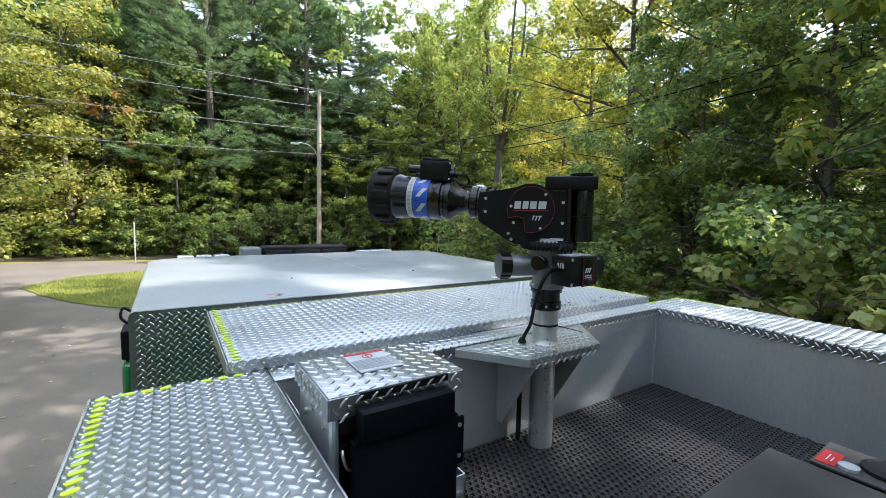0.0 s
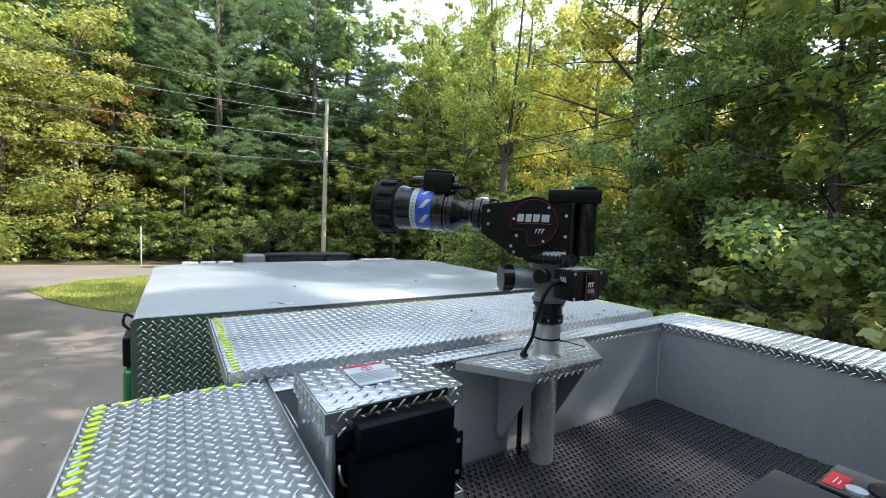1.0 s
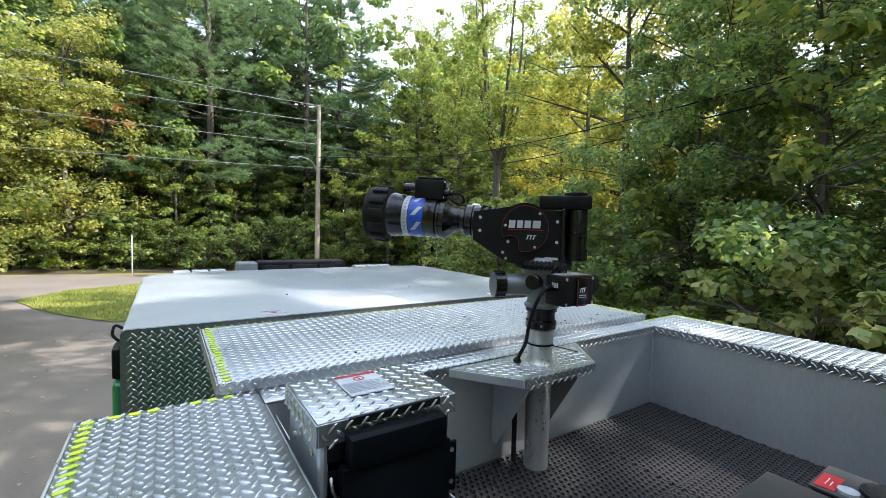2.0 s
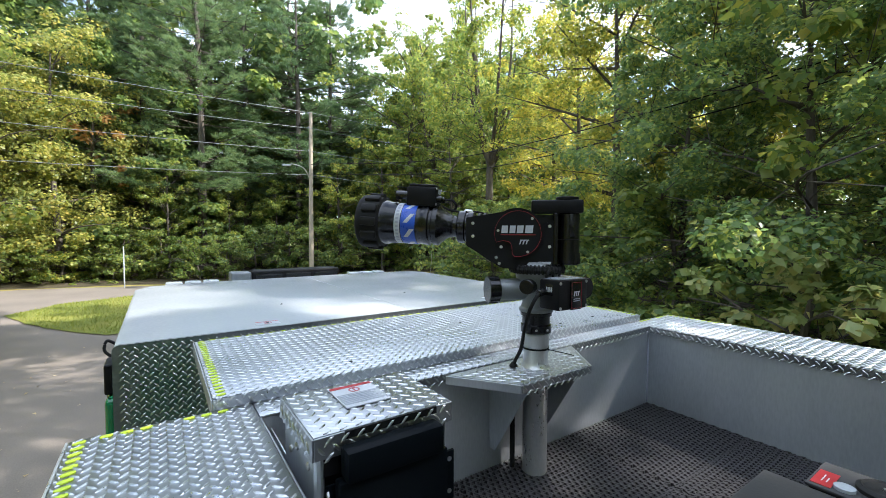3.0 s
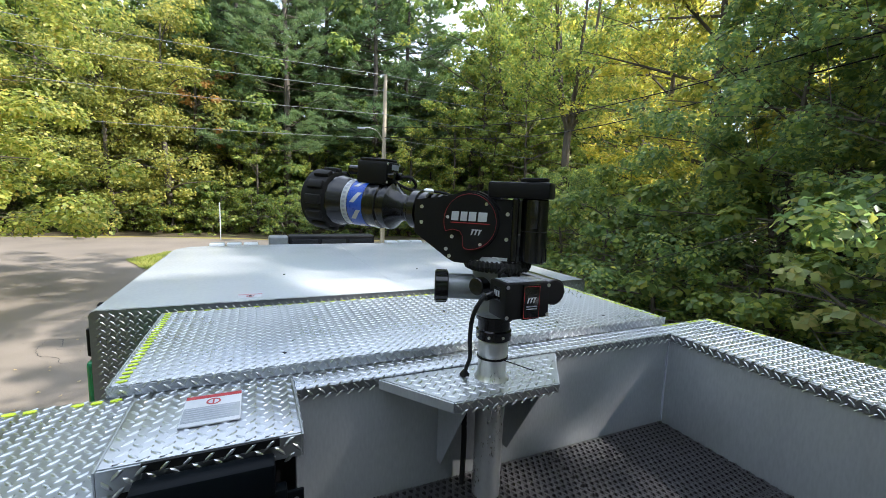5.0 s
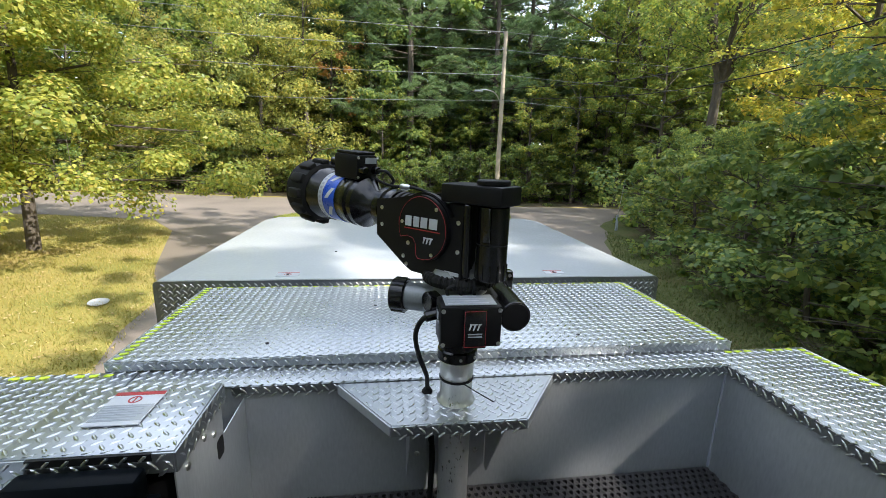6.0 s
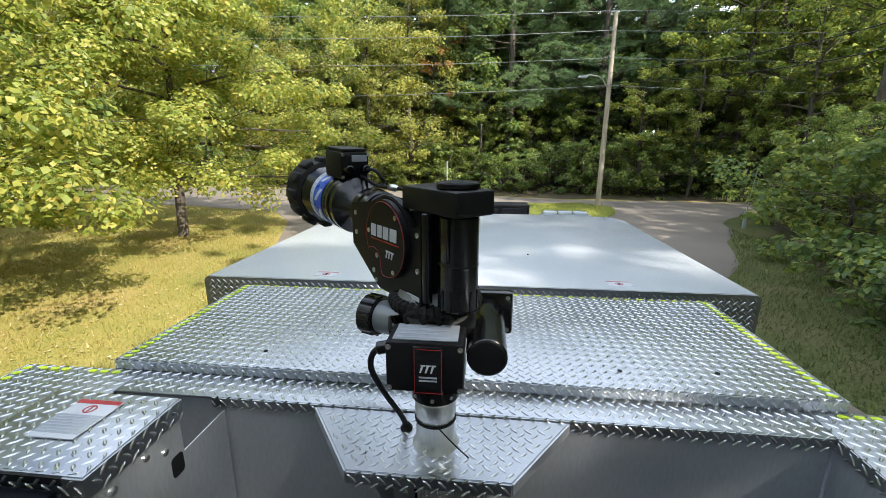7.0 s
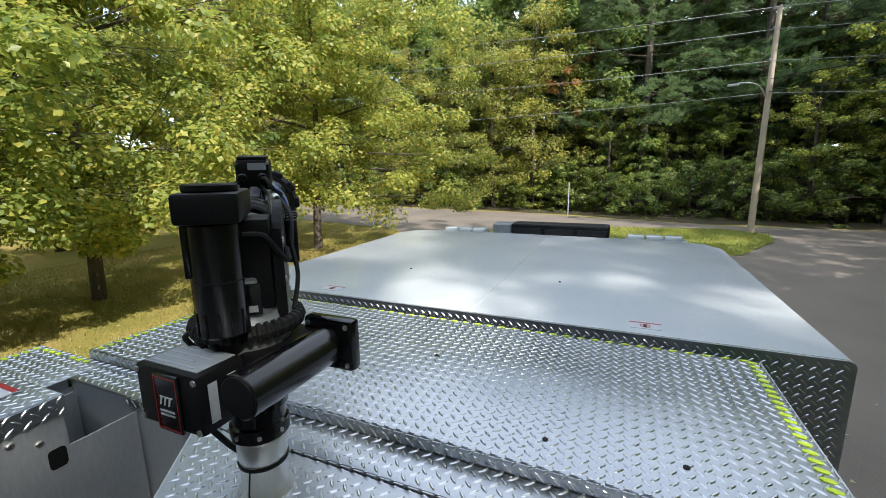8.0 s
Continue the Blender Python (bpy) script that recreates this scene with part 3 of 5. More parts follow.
def lattice(x0, x1, y0, y1, z, pitch=0.0215, w=0.0068, h=0.011):
    """Bars in three directions that leave small triangular holes."""
    bm = bmesh.new()
    k = int((y1 - y0) / pitch)
    for i in range(k + 1):
        y = y0 + i * pitch
        box(bm, (x0, y - w / 2, z), (x1, y + w / 2, z + h))
    span = (y1 - y0)
    dx = span / math.tan(radians(63.4))
    for sgn, lift in ((1, 0.0006), (-1, 0.0012)):
        n = int((x1 - x0 + dx) / pitch)
        for i in range(n + 1):
            xa = x0 - dx + i * pitch if sgn > 0 else x0 + i * pitch
            pts = [(xa, y0), (xa + sgn * dx, y1)]
            # clip to the mat
            (ax, ay), (bx, by) = pts
            ts = [0.0, 1.0]
            for lim, keep in ((x0, 1), (x1, -1)):
                d = bx - ax
                t = (lim - ax) / d
                if (d > 0) == (keep > 0):
                    ts[0] = max(ts[0], t)
                else:
                    ts[1] = min(ts[1], t)
            if ts[1] - ts[0] < 0.01:
                continue
            p, q = (ax + (bx - ax) * ts[0], ay + (by - ay) * ts[0]), (ax + (bx - ax) * ts[1], ay + (by - ay) * ts[1])
            ln = math.hypot(q[0] - p[0], q[1] - p[1])
            m = Matrix.Translation(((p[0] + q[0]) / 2, (p[1] + q[1]) / 2, z)) @ Matrix.Rotation(math.atan2(q[1] - p[1], q[0] - p[0]), 4, "Z")
            box(bm, (-ln / 2, -w / 2, 0), (ln / 2, w / 2, h + lift), 0, m)
    return bm


for i, (x0, x1) in enumerate(((WL + 0.01, -0.36), (-0.355, 0.215), (0.22, WR - 0.006))):
    for j, (y0, y1) in enumerate(((-0.52, WY - 0.006), (-0.945, -0.525), (-1.37, -0.95))):
        part("mat_tile", lattice(x0, x1, y0, y1, ZF - 0.012), MATRUB, mat)

# ---- shelf and pipe that carry the water cannon ----
shelf = thing("cannon_shelf", "tread plate bracket shelf with folded aluminium gussets", "shelf")
SP = [(-0.385, WY - 0.010), (-0.246, -0.302), (0.078, -0.302), (0.217, WY - 0.010)]
bm = bmesh.new()
prism(bm, SP, ZD - 0.012, ZD - 0.004, Matrix(), 0.0015)
plate = part("plate", bm, TREAD, shelf, "bright tread plate", True)
tread_lugs(SP, Matrix.Translation((0, 0, ZD - 0.004)), plate)
for (ax, ay), (bx, by) in zip(SP, SP[1:]):
    ln = math.hypot(bx - ax, by - ay)
    m = Matrix.Translation(((ax + bx) / 2, (ay + by) / 2, ZD - 0.0055)) @ Matrix.Rotation(math.atan2(by - ay, bx - ax), 4, "Z")
    bm = bmesh.new()
    box(bm, (-ln / 2, -0.004, -0.026), (ln / 2, 0.0, 0.0), 0.001, m)
    lip = part("lip", bm, SHEET if abs(by - ay) > 0.01 else TREAD, shelf, "turned-down lip")
    if abs(by - ay) < 0.01:
        tread_lugs(rect(-ln / 2, ln / 2, -0.02, 0.02), m @ pose(0, -0.004, -0.013, 90, 0, 0), lip, 0.0)
for gx in (-0.20, 0.032):
    bm = bmesh.new()
    prism(bm, [(-0.11, ZD - 0.014), (-0.285, ZD - 0.014), (-0.285, ZD - 0.04), (-0.135, 2.43), (-0.11, 2.43)], -0.002, 0.002, Matrix.Translation((gx, 0, 0)) @ Matrix(((0, 0, 1, 0), (1, 0, 0, 0), (0, 1, 0, 0), (0, 0, 0, 1))))
    part("gusset", bm, SHEET, shelf, "plain aluminium gusset")
    bm = bmesh.new()
    sx = 1 if gx < C else -1
    box(bm, (min(gx, gx + sx * 0.055), WY - 0.0055, 2.43), (max(gx, gx + sx * 0.055), WY - 0.002, ZD - 0.03), 0.001)
    part("flange", bm, SHEET, shelf)
    for z in (2.48, 2.64):
        bm = bmesh.new()
        lathe(bm, [(0.008, 0), (0.008, 0.004), (0.004, 0.006)], Matrix.Translation((gx + sx * 0.03, WY - 0.0055, z)) @ pose(0, 0, 0, 90, 0, 0), 12)
        part("bolt", bm, STEEL, shelf)


# ---- equipment box in the well, with the black unit on its back ----
BX0, BX1, BY0, BY1, BZ = -0.905, -0.630, -0.462, -0.250, 2.813
eq = thing("equipment_box", "aluminium equipment box with a tread plate lid and warning label", "box")
for lo, hi in (((BX0, BY0, ZF - 0.01), (BX0 + 0.003, BY1 + 0.145, ZD - 0.035)), ((BX0, BY0, ZD - 0.036), (BX0 + 0.003, BY1, BZ - 0.012)), ((BX1 - 0.003, BY0, ZF - 0.01), (BX1, BY1 + 0.145, ZD - 0.035)),
               ((BX1 - 0.003, BY0, ZD - 0.036), (BX1, BY1, BZ - 0.012)), ((BX0 + 0.003, BY1 - 0.003, ZD - 0.03), (BX1 - 0.003, BY1, BZ - 0.012))):
    bm = bmesh.new()
    box(bm, lo, hi, 0.0006)
    part("side_panel", bm, SHEET, eq, "plain grey aluminium panel")
bm = bmesh.new()
box(bm, (BX0 + 0.003, BY0 + 0.02, ZF - 0.01), (BX1 - 0.003, BY0 + 0.024, BZ - 0.03))
part("back_panel", bm, MATTE, eq)
bm = bmesh.new()
tube(bm, [(BX0 + 0.006, BY0 + 0.004, ZF), (BX0 + 0.006, BY0 + 0.004, BZ - 0.04)], 0.010, 10)
part("corner_post", bm, SHEET, eq, "rounded aluminium corner", True)
bm = bmesh.new()
box(bm, (BX0 - 0.006, BY0 - 0.006, BZ - 0.010), (BX1 + 0.006, BY1 + 0.004, BZ), 0.003)
lid = part("lid", bm, TREAD, eq, "bright tread plate lid", True)
tread_lugs(rect(BX0 - 0.004, BX1 + 0.004, BY0 - 0.004, BY1), Matrix.Translation((0, 0, BZ)), lid)
bm = bmesh.new()
box(bm, (BX0 - 0.006, BY0 - 0.010, BZ - 0.042), (BX0 + 0.05, BY0 - 0.006, BZ - 0.002), 0.001)
box(bm, (BX0 + 0.05, BY0 - 0.010, BZ - 0.042), (BX1 + 0.006, BY0 - 0.006, BZ - 0.016), 0.001)
box(bm, (BX1 - 0.03, BY0 - 0.010, BZ - 0.017), (BX1 + 0.006, BY0 - 0.006, BZ - 0.002), 0.001)
lip = part("lid_lip", bm, TREAD, lid, "turned-down tread plate lip")
tread_lugs(rect(BX0, BX1 + 0.004, -0.0225, 0.0225), pose(0, BY0 - 0.010, BZ - 0.026, 90, 0, 0), lip, 0.0)
bm = bmesh.new()
box(bm, (BX0 + 0.05, BY0 - 0.0105, BZ - 0.016), (BX1 - 0.03, BY0 - 0.004, BZ - 0.002))
part("lid_slot", bm, MATTE, lid, "dark slot along the lid edge")
for x in (BX0 - 0.006, BX1 + 0.006):
    bm = bmesh.new()
    s = -1 if x < -0.8 else 1
    box(bm, (min(x, x + s * 0.004), BY0 - 0.010, BZ - 0.042), (max(x, x + s * 0.004), BY1 + 0.004, BZ - 0.002), 0.001)
    lip = part("lid_lip", bm, TREAD, lid, "turned-down tread plate lip")
    tread_lugs(rect(BY0, BY1, -0.0225, 0.0225), Matrix.Translation((x + s * 0.004, 0, BZ - 0.0235)) @ pose(0, 0, 0, 0, 90 * s, 0) @ pose(0, 0, 0, 0, 0, 90), lip, 0.0)
    for y, z in ((-0.42, 2.74), (-0.345, 2.745), (-0.30, 2.72), (-0.43, 2.655)):
        bm = bmesh.new()
        px = BX0 if s < 0 else BX1
        lathe(bm, [(0.0075, 0), (0.0075, 0.003), (0.0045, 0.005)], Matrix.Translation((px, y, z)) @ pose(0, 0, 0, 0, 90 * s, 0), 12)
        part("bolt", bm, STEEL, eq)
bm = bmesh.new()
prism(bm, [(0.017 * math.copysign(abs(math.cos(a)) ** 0.4, math.cos(a)), 0.024 * math.copysign(abs(math.sin(a)) ** 0.4, math.sin(a))) for a in [2 * math.pi * (k + 0.5) / 24 for k in range(24)]], -0.002, 0.0012,
      Matrix.Translation((BX1, -0.274, 2.668)) @ Matrix(((0, 0, 1, 0), (1, 0, 0, 0), (0, 1, 0, 0), (0, 0, 0, 1))))
part("hand_hole", bm, MATTE, eq, "dark rounded cable hole")
# warning label on the lid
lab = bmesh.new()
box(lab, (-0.82, -0.392, BZ + 0.0012), (-0.722, -0.278, BZ + 0.0042), 0.001)
label = part("warning_label", lab, PAPER, eq, "white warning label with red header and grey print")
bm = bmesh.new()
box(bm, (-0.819, -0.291, BZ + 0.0042), (-0.723, -0.279, BZ + 0.0048))
part("header", bm, RED, label)
bm = bmesh.new()
lathe(bm, [(0.0095, 0), (0.0095, 0.0006), (0.0125, 0.0006), (0.0125, 0)], Matrix.Translation((-0.771, -0.308, BZ + 0.0042)), 20, False)
box(bm, (-0.7725, -0.318, BZ + 0.0042), (-0.7695, -0.298, BZ + 0.0049), 0, None)
part("sign_ring", bm, RED, label)
bm = bmesh.new()
box(bm, (-0.818, -0.380, BZ + 0.0042), (-0.724, -0.326, BZ + 0.0046))
part("text_field", bm, LENS, label, "pale blue-grey text field")
for k in range(6):
    bm = bmesh.new()
    box(bm, (-0.814, -0.3345 - k * 0.0082, BZ + 0.0046), (-0.729 - (k % 3) * 0.008, -0.3312 - k * 0.0082, BZ + 0.0050))
    part("print_line", bm, INK, label)

# black pump control unit hung on the box
unit = thing("control_unit", "dark navy steel control unit bolted to the equipment box", "control box")
bm = bmesh.new()
box(bm, (-0.866, BY0 - 0.052, 2.735), (-0.668, BY0 - 0.012, 2.791), 0.006, None, 2)
part("hood", bm, NAVY, unit, "rounded dark hood", True)
bm = bmesh.new()
box(bm, (-0.876, BY0 - 0.038, ZF + 0.005), (-0.650, BY0 - 0.012, 2.734), 0.004)
part("case", bm, NAVY, unit, "", True)
bm = bmesh.new()
box(bm, (-0.650, BY0 - 0.020, 2.61), (-0.622, BY0 - 0.014, 2.715), 0.002)
wing = part("wing", bm, NAVY, unit)
for z in (2.63, 2.698):
    bm = bmesh.new()
    lathe(bm, [(0.005, 0), (0.005, 0.002)], Matrix.Translation((-0.635, BY0 - 0.020, z)) @ pose(0, 0, 0, 90, 0, 0), 10)
    part("screw", bm, STEEL, wing)
bm = bmesh.new()
box(bm, (-0.652, BY0 - 0.03, ZF - 0.005), (-0.622, BY0 - 0.026, 2.59), 0.001)
box(bm, (-0.626, BY0 - 0.03, ZF - 0.005), (-0.622, BY0 - 0.002, 2.59), 0.001)
br = part("bracket", bm, SHEET, unit, "bright aluminium angle bracket")
for z in (2.42, 2.55):
    bm = bmesh.new()
    lathe(bm, [(0.006, 0), (0.006, 0.004), (0.003, 0.005)], Matrix.Translation((-0.638, BY0 - 0.03, z)) @ pose(0, 0, 0, 90, 0, 0), 10)
    part("bolt", bm, STEEL, br)
bm = bmesh.new()
box(bm, (-0.893, BY0 - 0.014, 2.690), (-0.868, BY0 - 0.010, 2.725), 0.002)
part("hinge_tab", bm, NAVY, unit)
bm = bmesh.new()
tube(bm, smooth_line([(-0.888, BY0 - 0.010, 2.715), (-0.890, BY0 - 0.022, 2.705), (-0.884, BY0 - 0.024, 2.685), (-0.874, BY0 - 0.020, 2.675)]), 0.003, 6)
part("latch_wire", bm, STEEL, unit, "", True)
bm = bmesh.new()
box(bm, (-0.895, BY0 - 0.004, 2.735), (-0.862, BY0 + 0.01, 2.79), 0.002)
part("gap_cover", bm, MATTE, unit)

# ---- black bin and the controller beside it, in the well ----
bin_ = thing("storage_bin", "flat-topped black plastic storage bin on the mat", "bin")
bm = bmesh.new()
box(bm, (-0.42, -1.20, ZF), (0.262, -0.745, 2.485), 0.012, None, 2)
part("body", bm, MATTE, bin_, "", True)
bm = bmesh.new()
box(bm, (-0.43, -1.21, 2.486), (0.272, -0.735, 2.503), 0.007, None, 2)
part("lid", bm, BINLID, bin_, "scuffed black lid", True)
ctl = thing("winch_controller", "grey and black controller with a red label and round cap", "controller")
bm = bmesh.new()
box(bm, (0.295, -1.10, ZF), (0.462, -0.822, 2.492), 0.010, None, 2)
part("body", bm, MATTE, ctl, "", True)
bm = bmesh.new()
box(bm, (0.292, -1.10, 2.4925), (0.465, -0.819, 2.502), 0.003)
part("top_plate", bm, DARKFLOOR, ctl, "scuffed grey top plate", True)
bm = bmesh.new()
box(bm, (0.305, -0.868, 2.502), (0.40, -0.826, 2.5035))
rl = part("label", bm, RED, ctl, "red warning label")
for k in range(2):
    bm = bmesh.new()
    box(bm, (0.330, -0.845 - k * 0.010, 2.5035), (0.375 - k * 0.015, -0.8425 - k * 0.010, 2.504))
    part("print_line", bm, PAPER, rl)
bm = bmesh.new()
lathe(bm, [(0.055, 0), (0.055, 0.010), (0.045, 0.016), (0.040, 0.012), (0.006, 0.012)], Matrix.Translation((0.385, -0.955, 2.502)), 28)
part("cap", bm, RUBBER, ctl, "round ribbed black cap", True)
bm = bmesh.new()
lathe(bm, [(0.006, 0), (0.006, 0.004), (0.002, 0.005)], Matrix.Translation((0.385, -0.955, 2.514)), 10)
part("cap_screw", bm, STEEL, ctl)
bm = bmesh.new()
lathe(bm, [(0.022, 0), (0.022, 0.008), (0.014, 0.010)], Matrix.Translation((0.33, -0.89, 2.502)), 18)
part("knob", bm, LENS, ctl, "", True)


# ---- the water cannon on its pipe ----
AX, AY = -0.080, -0.200
cannon = thing("water_cannon", "black and grey remote-controlled water cannon with a wide nozzle", "water cannon", at=(AX, AY, ZF))
LOW = Matrix.Translation((0, 0, -ZF))                                    # parts that keep the truck's axes, round the pipe
TOP = LOW @ Matrix.Rotation(radians(132.4), 4, "Z")                      # the turned upper part: x along the nozzle
PIV = Matrix.Translation((0.059, 0, 3.161)) @ Matrix.Rotation(radians(-3.5), 4, "Y") @ Matrix.Translation((-0.059, 0, -3.161))
NOZ = TOP @ PIV                                                          # the tilted nozzle


def cyl(p, q, r, m, material, name, parent, label="", r2=None, n=28, bev=0.002):
    """A turned part from p to q, with broken edges."""
    p, q = Vector(p), Vector(q)
    ln = (q - p).length
    r2 = r if r2 is None else r2
    bm = bmesh.new()
    b = min(bev, ln * 0.3)
    lathe(bm, [(r - b, 0), (r, b), (r2, ln - b), (r2 - b, ln)], m @ along(p, q), n)
    return part(name, bm, material, parent, label, True)


def block(lo, hi, m, material, name, parent, label="", bev=0.003):
    bm = bmesh.new()
    box(bm, lo, hi, bev, m)
    return part(name, bm, material, parent, label, True)


def screw(p, d, m, parent, r=0.0048):
    """A bright socket screw at p that faces d."""
    bm = bmesh.new()
    lathe(bm, [(r, 0), (r, 0.002), (r * 0.55, 0.0025), (r * 0.5, 0.0008)], m @ along(p, Vector(p) + Vector(d)), 10)
    return part("screw", bm, STEEL, parent)


# standpipe with weld collar and cable tie
bm = bmesh.new()
lathe(bm, [(0.041, ZF), (0.041, 2.700), (0.050, 2.7165), (0.0425, 2.728), (0.041, 2.735), (0.041, 2.785), (0.043, 2.79), (0.043, 2.826), (0.040, 2.83)], LOW, 36)
pipe = part("standpipe", bm, PIPE, cannon, "bare welded stainless standpipe", True)
bm = bmesh.new()
lathe(bm, [(0.0412, 2.776), (0.0440, 2.7765), (0.0440, 2.7815), (0.0412, 2.782)], LOW @ pose(0, 0, 0, 0, 0, 0), 28, False)
tube(bm, [LOW @ Vector((0.012, -0.043, 2.779)), LOW @ Vector((0.045, -0.075, 2.771)), LOW @ Vector((0.075, -0.098, 2.762))], 0.0016, 5)
part("cable_tie", bm, MATTE, pipe, "black cable tie with a loose tail")

# lower body, fixed to the truck
bm = bmesh.new()
lathe(bm, [(0.046, 2.831), (0.050, 2.834), (0.050, 2.858), (0.046, 2.862), (0.046, 2.888), (0.052, 2.890), (0.052, 2.899), (0.044, 2.902)], LOW, 36)
coupling = part("coupling", bm, BLACK, cannon, "black anodised swivel coupling", True)
for k in range(8):
    a = k * math.pi / 4
    screw((0.050 * math.cos(a), 0.050 * math.sin(a), 2.846), (math.cos(a), math.sin(a), 0), LOW, coupling, 0.004)
bm = bmesh.new()
lathe(bm, [(0.044, 2.900), (0.056, 2.903), (0.057, 2.912), (0.050, 2.918), (0.046, 2.935), (0.052, 2.955), (0.060, 2.985), (0.066, 3.012), (0.070, 3.028), (0.070, 3.034)], LOW, 36)
lower = part("lower_casting", bm, CAST, cannon, "grey painted lower casting", True)
D = Vector((-0.92, 0.39, 0))
cyl((0, 0, 2.978), D * 0.135 + Vector((0, 0, 2.978)), 0.035, LOW, CAST, "side_branch", lower, "grey cast side branch")
cap = cyl(D * 0.135 + Vector((0, 0, 2.978)), D * 0.172 + Vector((0, 0, 2.978)), 0.043, LOW, BLACK, "branch_cap", lower, "knurled black cap")
for k in range(14):
    a = 2 * math.pi * k / 14
    side = Vector((D.y, -D.x, 0)) * math.cos(a) + Vector((0, 0, 1)) * math.sin(a)
    bm = bmesh.new()
    tube(bm, [LOW @ (D * 0.138 + Vector((0, 0, 2.978)) + side * 0.043), LOW @ (D * 0.168 + Vector((0, 0, 2.978)) + side * 0.043)], 0.003, 5)
    part("cap_rib", bm, BLACK, cap)
E1 = Vector((-0.92, -0.39, 0))
cyl(E1 * 0.050 + Vector((0, 0, 2.992)), E1 * 0.092 + Vector((0, 0, 2.992)), 0.024, LOW, BLACK, "round_plug", lower, "round black plug", None, 22)

# gear motor box with its name plate, facing the rear
mbox = block((-0.066, -0.152, 2.930), (0.066, -0.074, 3.022), LOW, MATTE, "motor_box", cannon, "matte black gear motor box", 0.006)
plate_bm = bmesh.new()
box(plate_bm, (-0.018, -0.158, 2.930), (0.032, -0.1522, 3.018), 0.002, LOW)
npl = part("name_plate", plate_bm, BLACK, mbox, "black name plate with a red frame", True)
for lo, hi in (((-0.016, -0.1588, 2.934), (-0.0153, -0.1580, 3.014)), ((0.0293, -0.1588, 2.934), (0.030, -0.1580, 3.014)), ((-0.0153, -0.1588, 3.0133), (0.0293, -0.1580, 3.014)), ((-0.0153, -0.1588, 2.934), (0.0293, -0.1580, 2.9347))):
    bm = bmesh.new()
    box(bm, lo, hi, 0, LOW)
    part("red_line", bm, RED, npl)
for k in range(3):
    bm = bmesh.new()
    x = -0.006 + k * 0.009
    prism(bm, [(x - 0.004, 0.0), (x - 0.0015, 0.0), (x + 0.003, 0.012), (x + 0.006, 0.012), (x + 0.006, 0.014), (x - 0.002, 0.014), (x - 0.001, 0.012)], 0, 0.001, LOW @ Matrix.Translation((0.003, -0.1582, 2.972)) @ pose(0, 0, 0, 90, 0, 0))
    part("emblem_stroke", bm, PAPER, npl)
for k in range(2):
    bm = bmesh.new()
    box(bm, (-0.008, -0.1592, 2.962 - k * 0.006), (0.022, -0.1582, 2.9645 - k * 0.006), 0, LOW)
    part("print_line", bm, INK, npl)
for x in (-0.060, 0.060):
    for z in (2.938, 3.013):
        screw((x, -0.152, z), (0, -1, 0), LOW, mbox)
bm = bmesh.new()
box(bm, (-0.055, -0.142, 3.0222), (0.055, -0.080, 3.0235), 0, LOW)
tl = part("data_label", bm, LENS, mbox, "silver data label with small print")
for k in range(4):
    bm = bmesh.new()
    box(bm, (-0.048, -0.136 + k * 0.014, 3.0235), (0.040 - (k % 2) * 0.02, -0.131 + k * 0.014, 3.024), 0, LOW)
    part("print_line", bm, INK, tl)
for y in (-0.130, -0.098):
    bm = bmesh.new()
    box(bm, (0.0662, y - 0.007, 2.945), (0.0672, y + 0.007, 3.005), 0, LOW)
    part("side_label", bm, PAPER, mbox, "narrow white label")
block((-0.0665, -0.130, 2.975), (-0.0670, -0.100, 3.008), LOW, BLACK, "side_badge", mbox, "", 0)
for k in range(3):
    bm = bmesh.new()
    box(bm, (-0.0685, -0.126 + k * 0.009, 2.985), (-0.0672, -0.121 + k * 0.009, 3.000), 0, LOW)
    part("emblem_stroke", bm, PAPER, mbox)
# worm motor with its square end plate
motor = cyl((0.104, -0.122, 2.985), (0.104, 0.070, 2.985), 0.035, LOW, BLACK, "pan_motor", cannon, "glossy black pan motor tube", None, 32)
cyl((0.104, -0.1235, 2.985), (0.104, -0.117, 2.985), 0.0315, LOW, MATTE, "motor_end", motor, "", None, 32, 0.001)
endp = block((0.052, 0.072, 2.938), (0.158, 0.100, 3.034), LOW, BLACK, "end_plate", cannon, "black square end plate", 0.008)
for x in (0.064, 0.146):
    for z in (2.950, 3.022):
        screw((x, 0.072, z), (0, -1, 0), LOW, endp)
bm = bmesh.new()
box(bm, (0.03, -0.06, 2.955), (0.09, 0.09, 3.012), 0.01, LOW, 2)
part("gear_case", bm, MATTE, cannon, "black worm gear case", True)
# cables
bm = bmesh.new()
tube(bm, [LOW @ v for v in smooth_line([(-0.066, -0.095, 2.985), (-0.098, -0.098, 2.975), (-0.112, -0.080, 2.93), (-0.100, -0.045, 2.86), (-0.078, -0.010, 2.79), (-0.072, 0.020, 2.745), (-0.070, 0.032, 2.7195)])], 0.0058, 8)
cab1 = part("power_cable", bm, RUBBER, cannon, "black power cable down to the shelf", True)
bm = bmesh.new()
lathe(bm, [(0.014, 0), (0.014, 0.004), (0.009, 0.012), (0.006, 0.016)], LOW @ Matrix.Translation((-0.070, 0.033, 2.7162)), 14)
part("grommet", bm, RUBBER, cab1, "", True)
cyl((-0.066, -0.095, 2.986), (-0.094, -0.098, 2.980), 0.012, LOW, BLACK, "plug", cab1, "", None, 14)

